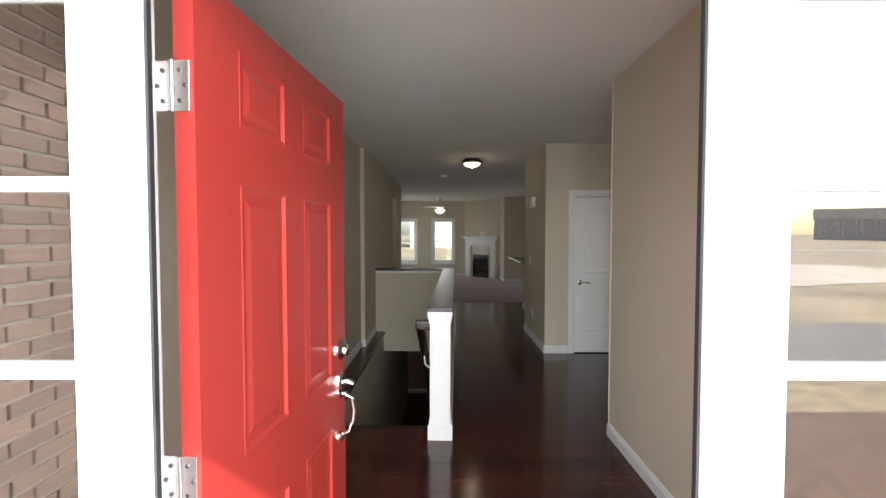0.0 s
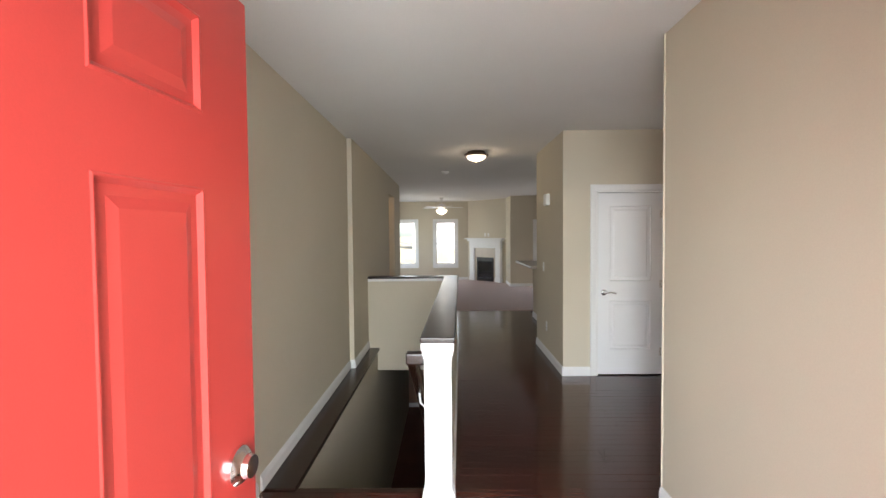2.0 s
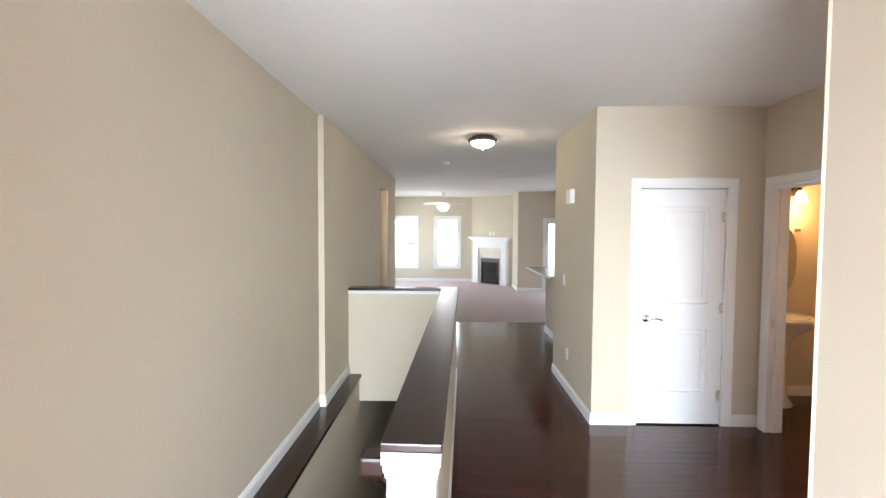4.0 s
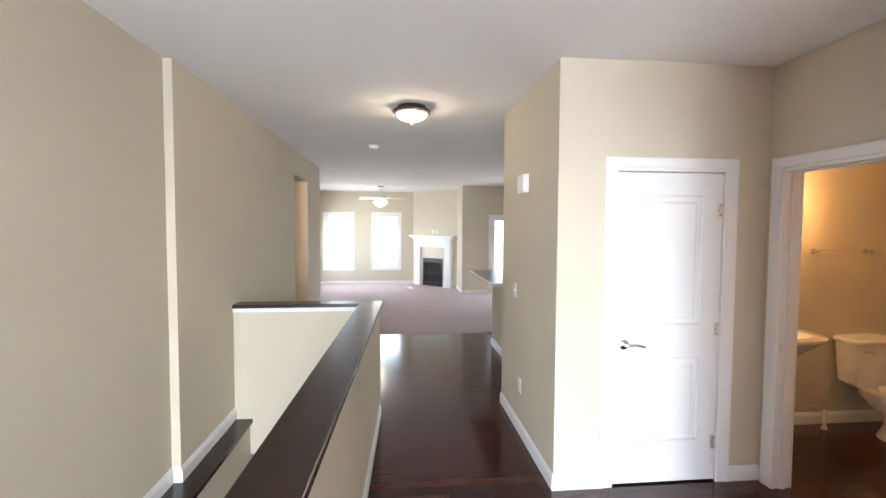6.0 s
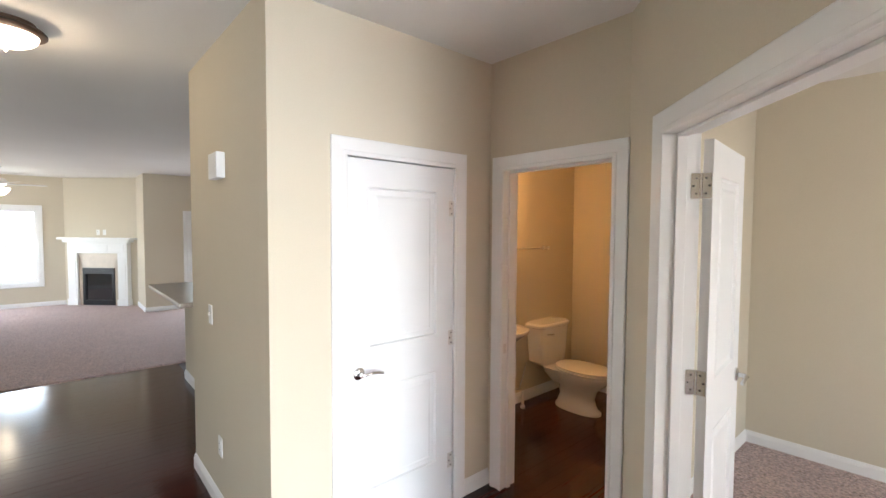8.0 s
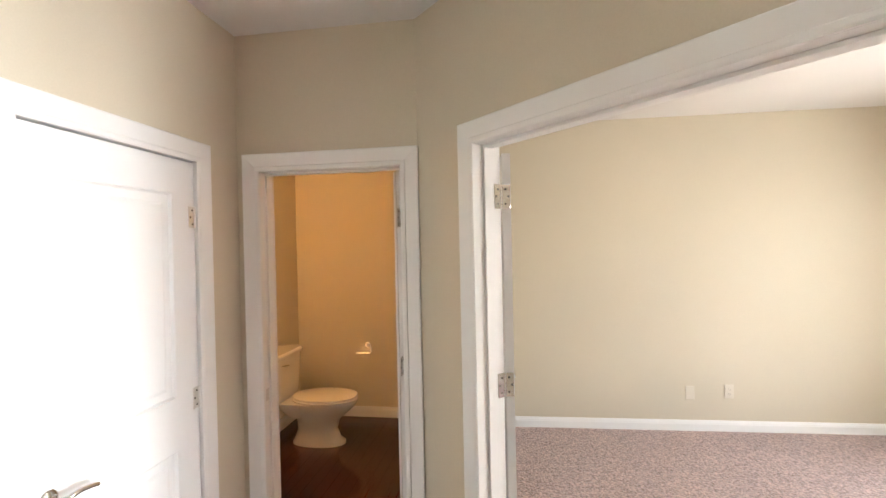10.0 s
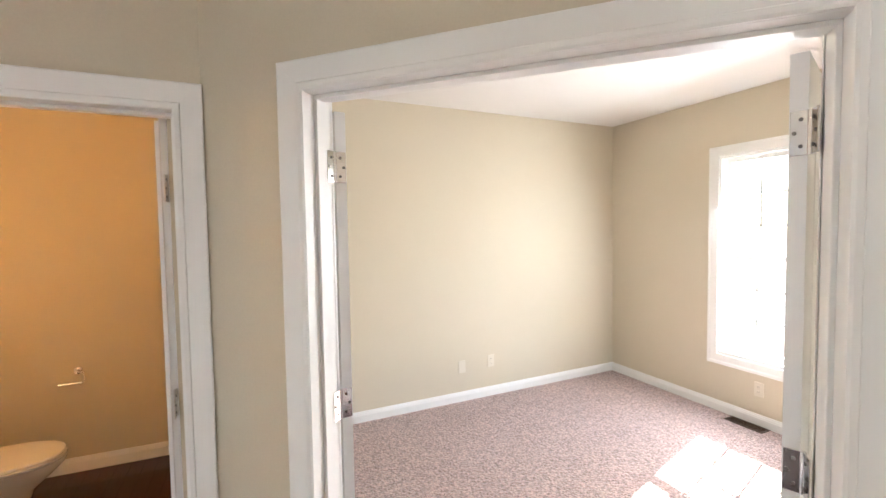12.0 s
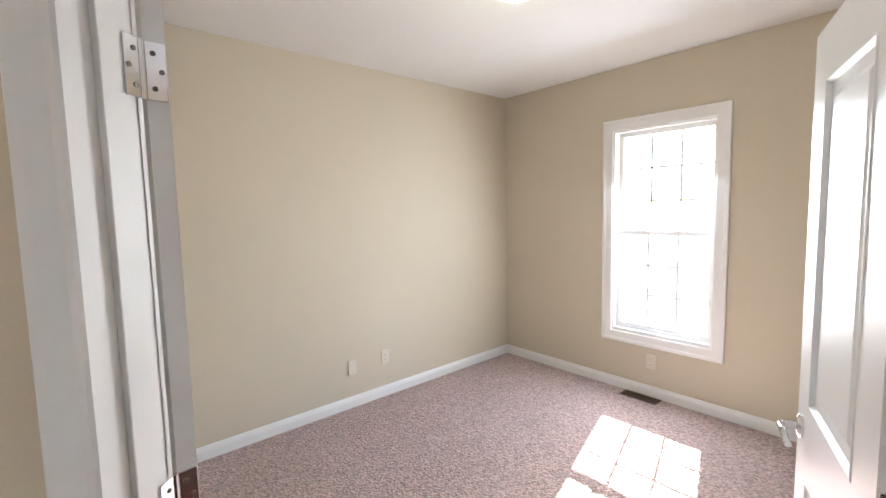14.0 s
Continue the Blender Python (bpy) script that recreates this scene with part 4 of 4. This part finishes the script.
for k in range(3):
    part("louvre", bbox(-0.27, 0.27, -0.095, -0.085, 0.68 + 0.03 * k, 0.695 + 0.03 * k, 0.002), M_BLACK, fp)
for x, z in ((-0.05, 1.55), (0.09, 1.55)):
    plate("power_outlet", pose(1.15, 16.25, 0, 0, 0, -45) @ pose(0.815 + x, -0.001, z), "white outlet plate above the mantel", "outlet", "outlet")

bar_wall = thing("breakfast_bar", pose(0, 0, 0), "tan half wall with a grey-brown breakfast bar counter", "breakfast bar")
bm = bmesh.new()
box(bm, 2.06, 2.20, 7.95, 9.32, 0, 1.03)
part("wall_panel", bm, M_WALL, bar_wall)
part("counter", bbox(1.725, 2.26, 7.75, 9.28, 1.03, 1.068, 0.010, 3), M_COUNTER, bar_wall, "grey-brown speckled counter")
baseboard((2.06, 7.95), (2.06, 9.32))

# ---- outside ----
bm = bmesh.new()
for a, b, c, d in ((-400, 400, -400, 0.8), (-400, -2.4, 0.8, 16.6), (5.4, 400, 0.8, 16.6), (-400, 400, 16.6, 400)):
    box(bm, a, b, c, d, -1.0, -0.30)
structure("ground", bm, M_GRASS, "dry yellow-brown winter grass", "ground")
bm = bmesh.new()
box(bm, -200, 200, -7.6, -4.6, -0.296, -0.285)
structure("road", bm, M_ROAD, "grey asphalt road in front of the house", "road")
bm = bmesh.new()
box(bm, 2.22, 9.0, -3.0, 0.78, -0.299, -0.27)
bevelled(bm, 0.012)
structure("mulch_bed", bm, M_MULCH, "dark brown mulch bed beside the porch", "planting bed")
bm = bmesh.new()
box(bm, -200, 260, -48.0, -45.0, -0.299, -0.27)
structure("road_far", bm, M_CONC, "pale far road across the field", "road")
bm = bmesh.new()
prism(bm, [(4, -15), (13, -14.2), (19, -15.5), (24, -19), (23, -24), (17, -27), (8, -26), (2, -21)], -0.299, -0.283)
structure("soil_patch", bm, M_DIRT, "pale bare soil patch in the winter grass", "ground")
bm = bmesh.new()
box(bm, -1.5, 2.2, -1.4, 0.80, -0.299, -0.055)
bevelled(bm, 0.015)
structure("porch_slab", bm, M_CONC, "pale concrete porch slab at the front door", "porch")
bm = bmesh.new()
box(bm, -1.7, 2.2, -0.95, 0.80, 2.78, 2.95)
structure("porch_roof", bm, M_TRIM, "white porch soffit over the front door", "porch roof")


M_PANE = material("grey_far_pane", (0.25, 0.26, 0.28), 0.2, vary=0.1, bump=0)


def far_house(x, y, w, d, h, turn):
    """A distant house: walls, gable roof and windows in two storeys."""
    house = thing("far_house", pose(x, y, -0.3, 0, 0, turn), "distant grey-sided two-storey house across the field", "house", "far houses")
    bm = bmesh.new()
    box(bm, -w / 2, w / 2, -d / 2, d / 2, 0, h)
    part("wall", bm, M_SIDING, house)
    bm = bmesh.new()
    a = [bm.verts.new((-w / 2 - 0.4, yy, zz)) for yy, zz in ((-d / 2 - 0.4, h), (d / 2 + 0.4, h), (0, h + d * 0.32))]
    b = [bm.verts.new((w / 2 + 0.4, yy, zz)) for yy, zz in ((-d / 2 - 0.4, h), (d / 2 + 0.4, h), (0, h + d * 0.32))]
    bridge(bm, [a, b])
    part("roof", bm, M_ROOF, house)
    for s in (-1, 1):
        for zz in (1.0, 3.8):
            for k in range(4):
                xx = -w / 2 + w * (k + 0.5) / 4
                win = part("window", bbox(xx - 0.55, xx + 0.55, s * d / 2 - 0.06, s * d / 2 + 0.06, zz, zz + 1.5, 0.02, 1), M_TRIM, house)
                part("pane", bbox(xx - 0.45, xx + 0.45, s * (d / 2 + 0.03) - 0.04, s * (d / 2 + 0.03) + 0.04, zz + 0.1, zz + 1.4, 0.01, 1), M_PANE, win)


far_house(108, -118, 14, 9, 5.4, 40)
far_house(132, -118, 12, 9, 5.4, 25)
far_house(18, -140, 13, 9, 5.4, 5)
far_house(3, 62, 14, 9, 5.6, 0)
far_house(-26, 58, 13, 9, 5.6, 10)

# ---- small pieces: bricks and floor boards ----
bw = structure("brick_wall", wall_boxes(-1.50, -1.262, -0.86, 0.80, -0.30, 2.78, "y"), M_MORTAR, "red-brown brick porch wall with pale mortar", "brick wall")
bm = bmesh.new()
box(bm, 0, 0.012, -0.098, 0.098, -0.030, 0.030)
bmesh.ops.bevel(bm, geom=[e for e in bm.edges if all(v.co.x > 0.01 for v in e.verts)], offset=0.003, segments=1, affect="EDGES")
first = part("brick", bm, M_BRICK, bw, m=pose(-1.262, -0.74, -0.25))
for row in range(40):
    for col in range(8):
        y, z = -0.755 + col * 0.207 + (0.10 if row % 2 else 0.0), -0.255 + row * 0.075
        if (row, col) == (0, 0) or y > 0.72:
            continue
        b = new("brick", first.data)
        b.parent = bw
        b.matrix_basis = pose(-1.262 + random.uniform(-0.002, 0.002), y, z)

bm = bmesh.new()
box(bm, -0.5, 0.5, -0.0411, 0.0411, -0.012, 0.0)
bmesh.ops.bevel(bm, geom=[e for e in bm.edges if all(v.co.z > -0.001 for v in e.verts) and abs(e.verts[0].co.x - e.verts[1].co.x) > 0.5], offset=0.0008, segments=1, affect="EDGES")
board = bpy.data.meshes.new("floor_board")
bmesh.ops.recalc_face_normals(bm, faces=bm.faces[:])
bm.to_mesh(board)
bm.free()
board.materials.append(M_PLANK)
PITCH = 0.0825
rng = random.Random(4)


def lay(x0, x1, y, parent):
    at = x0 - rng.uniform(0, 0.9)
    while at < x1 - 0.02:
        nxt = at + rng.uniform(0.9, 1.7)
        a, b = max(at, x0), min(nxt, x1)
        if b - a > 0.03:
            if x1 - b < 0.15:
                b, nxt = x1, x1
            ob = new("floor_board", board)
            ob.parent = parent
            ob.matrix_basis = pose((a + b) / 2, y, rng.uniform(-0.0006, 0.0)) @ Matrix.Diagonal((b - a - 0.0012, 1, 1, 1))
        at = nxt


for k in range(111):
    y = 0.90 + PITCH * (k + 0.5)
    if y > 10.0:
        break
    left = -0.72 if y < 3.50 else (0.36 if y < 7.0 else -0.66)
    right = 1.68 if y < 3.32 else (min(3.23, y - 1.64) if y < 5.75 else (1.72 if y < 7.20 else 2.10))
    lay(left, right, y, hall_floor)
bath_floor = structure("floor_bathroom", wall_boxes(3.235, 5.22, 4.95, 6.50, -0.013, -0.0115, "x"), M_SUB, "dark hardwood bathroom floor", "floor")
for k in range(19):
    lay(3.23, 5.22, 4.95 + PITCH * (k + 0.5) - 0.02, bath_floor)
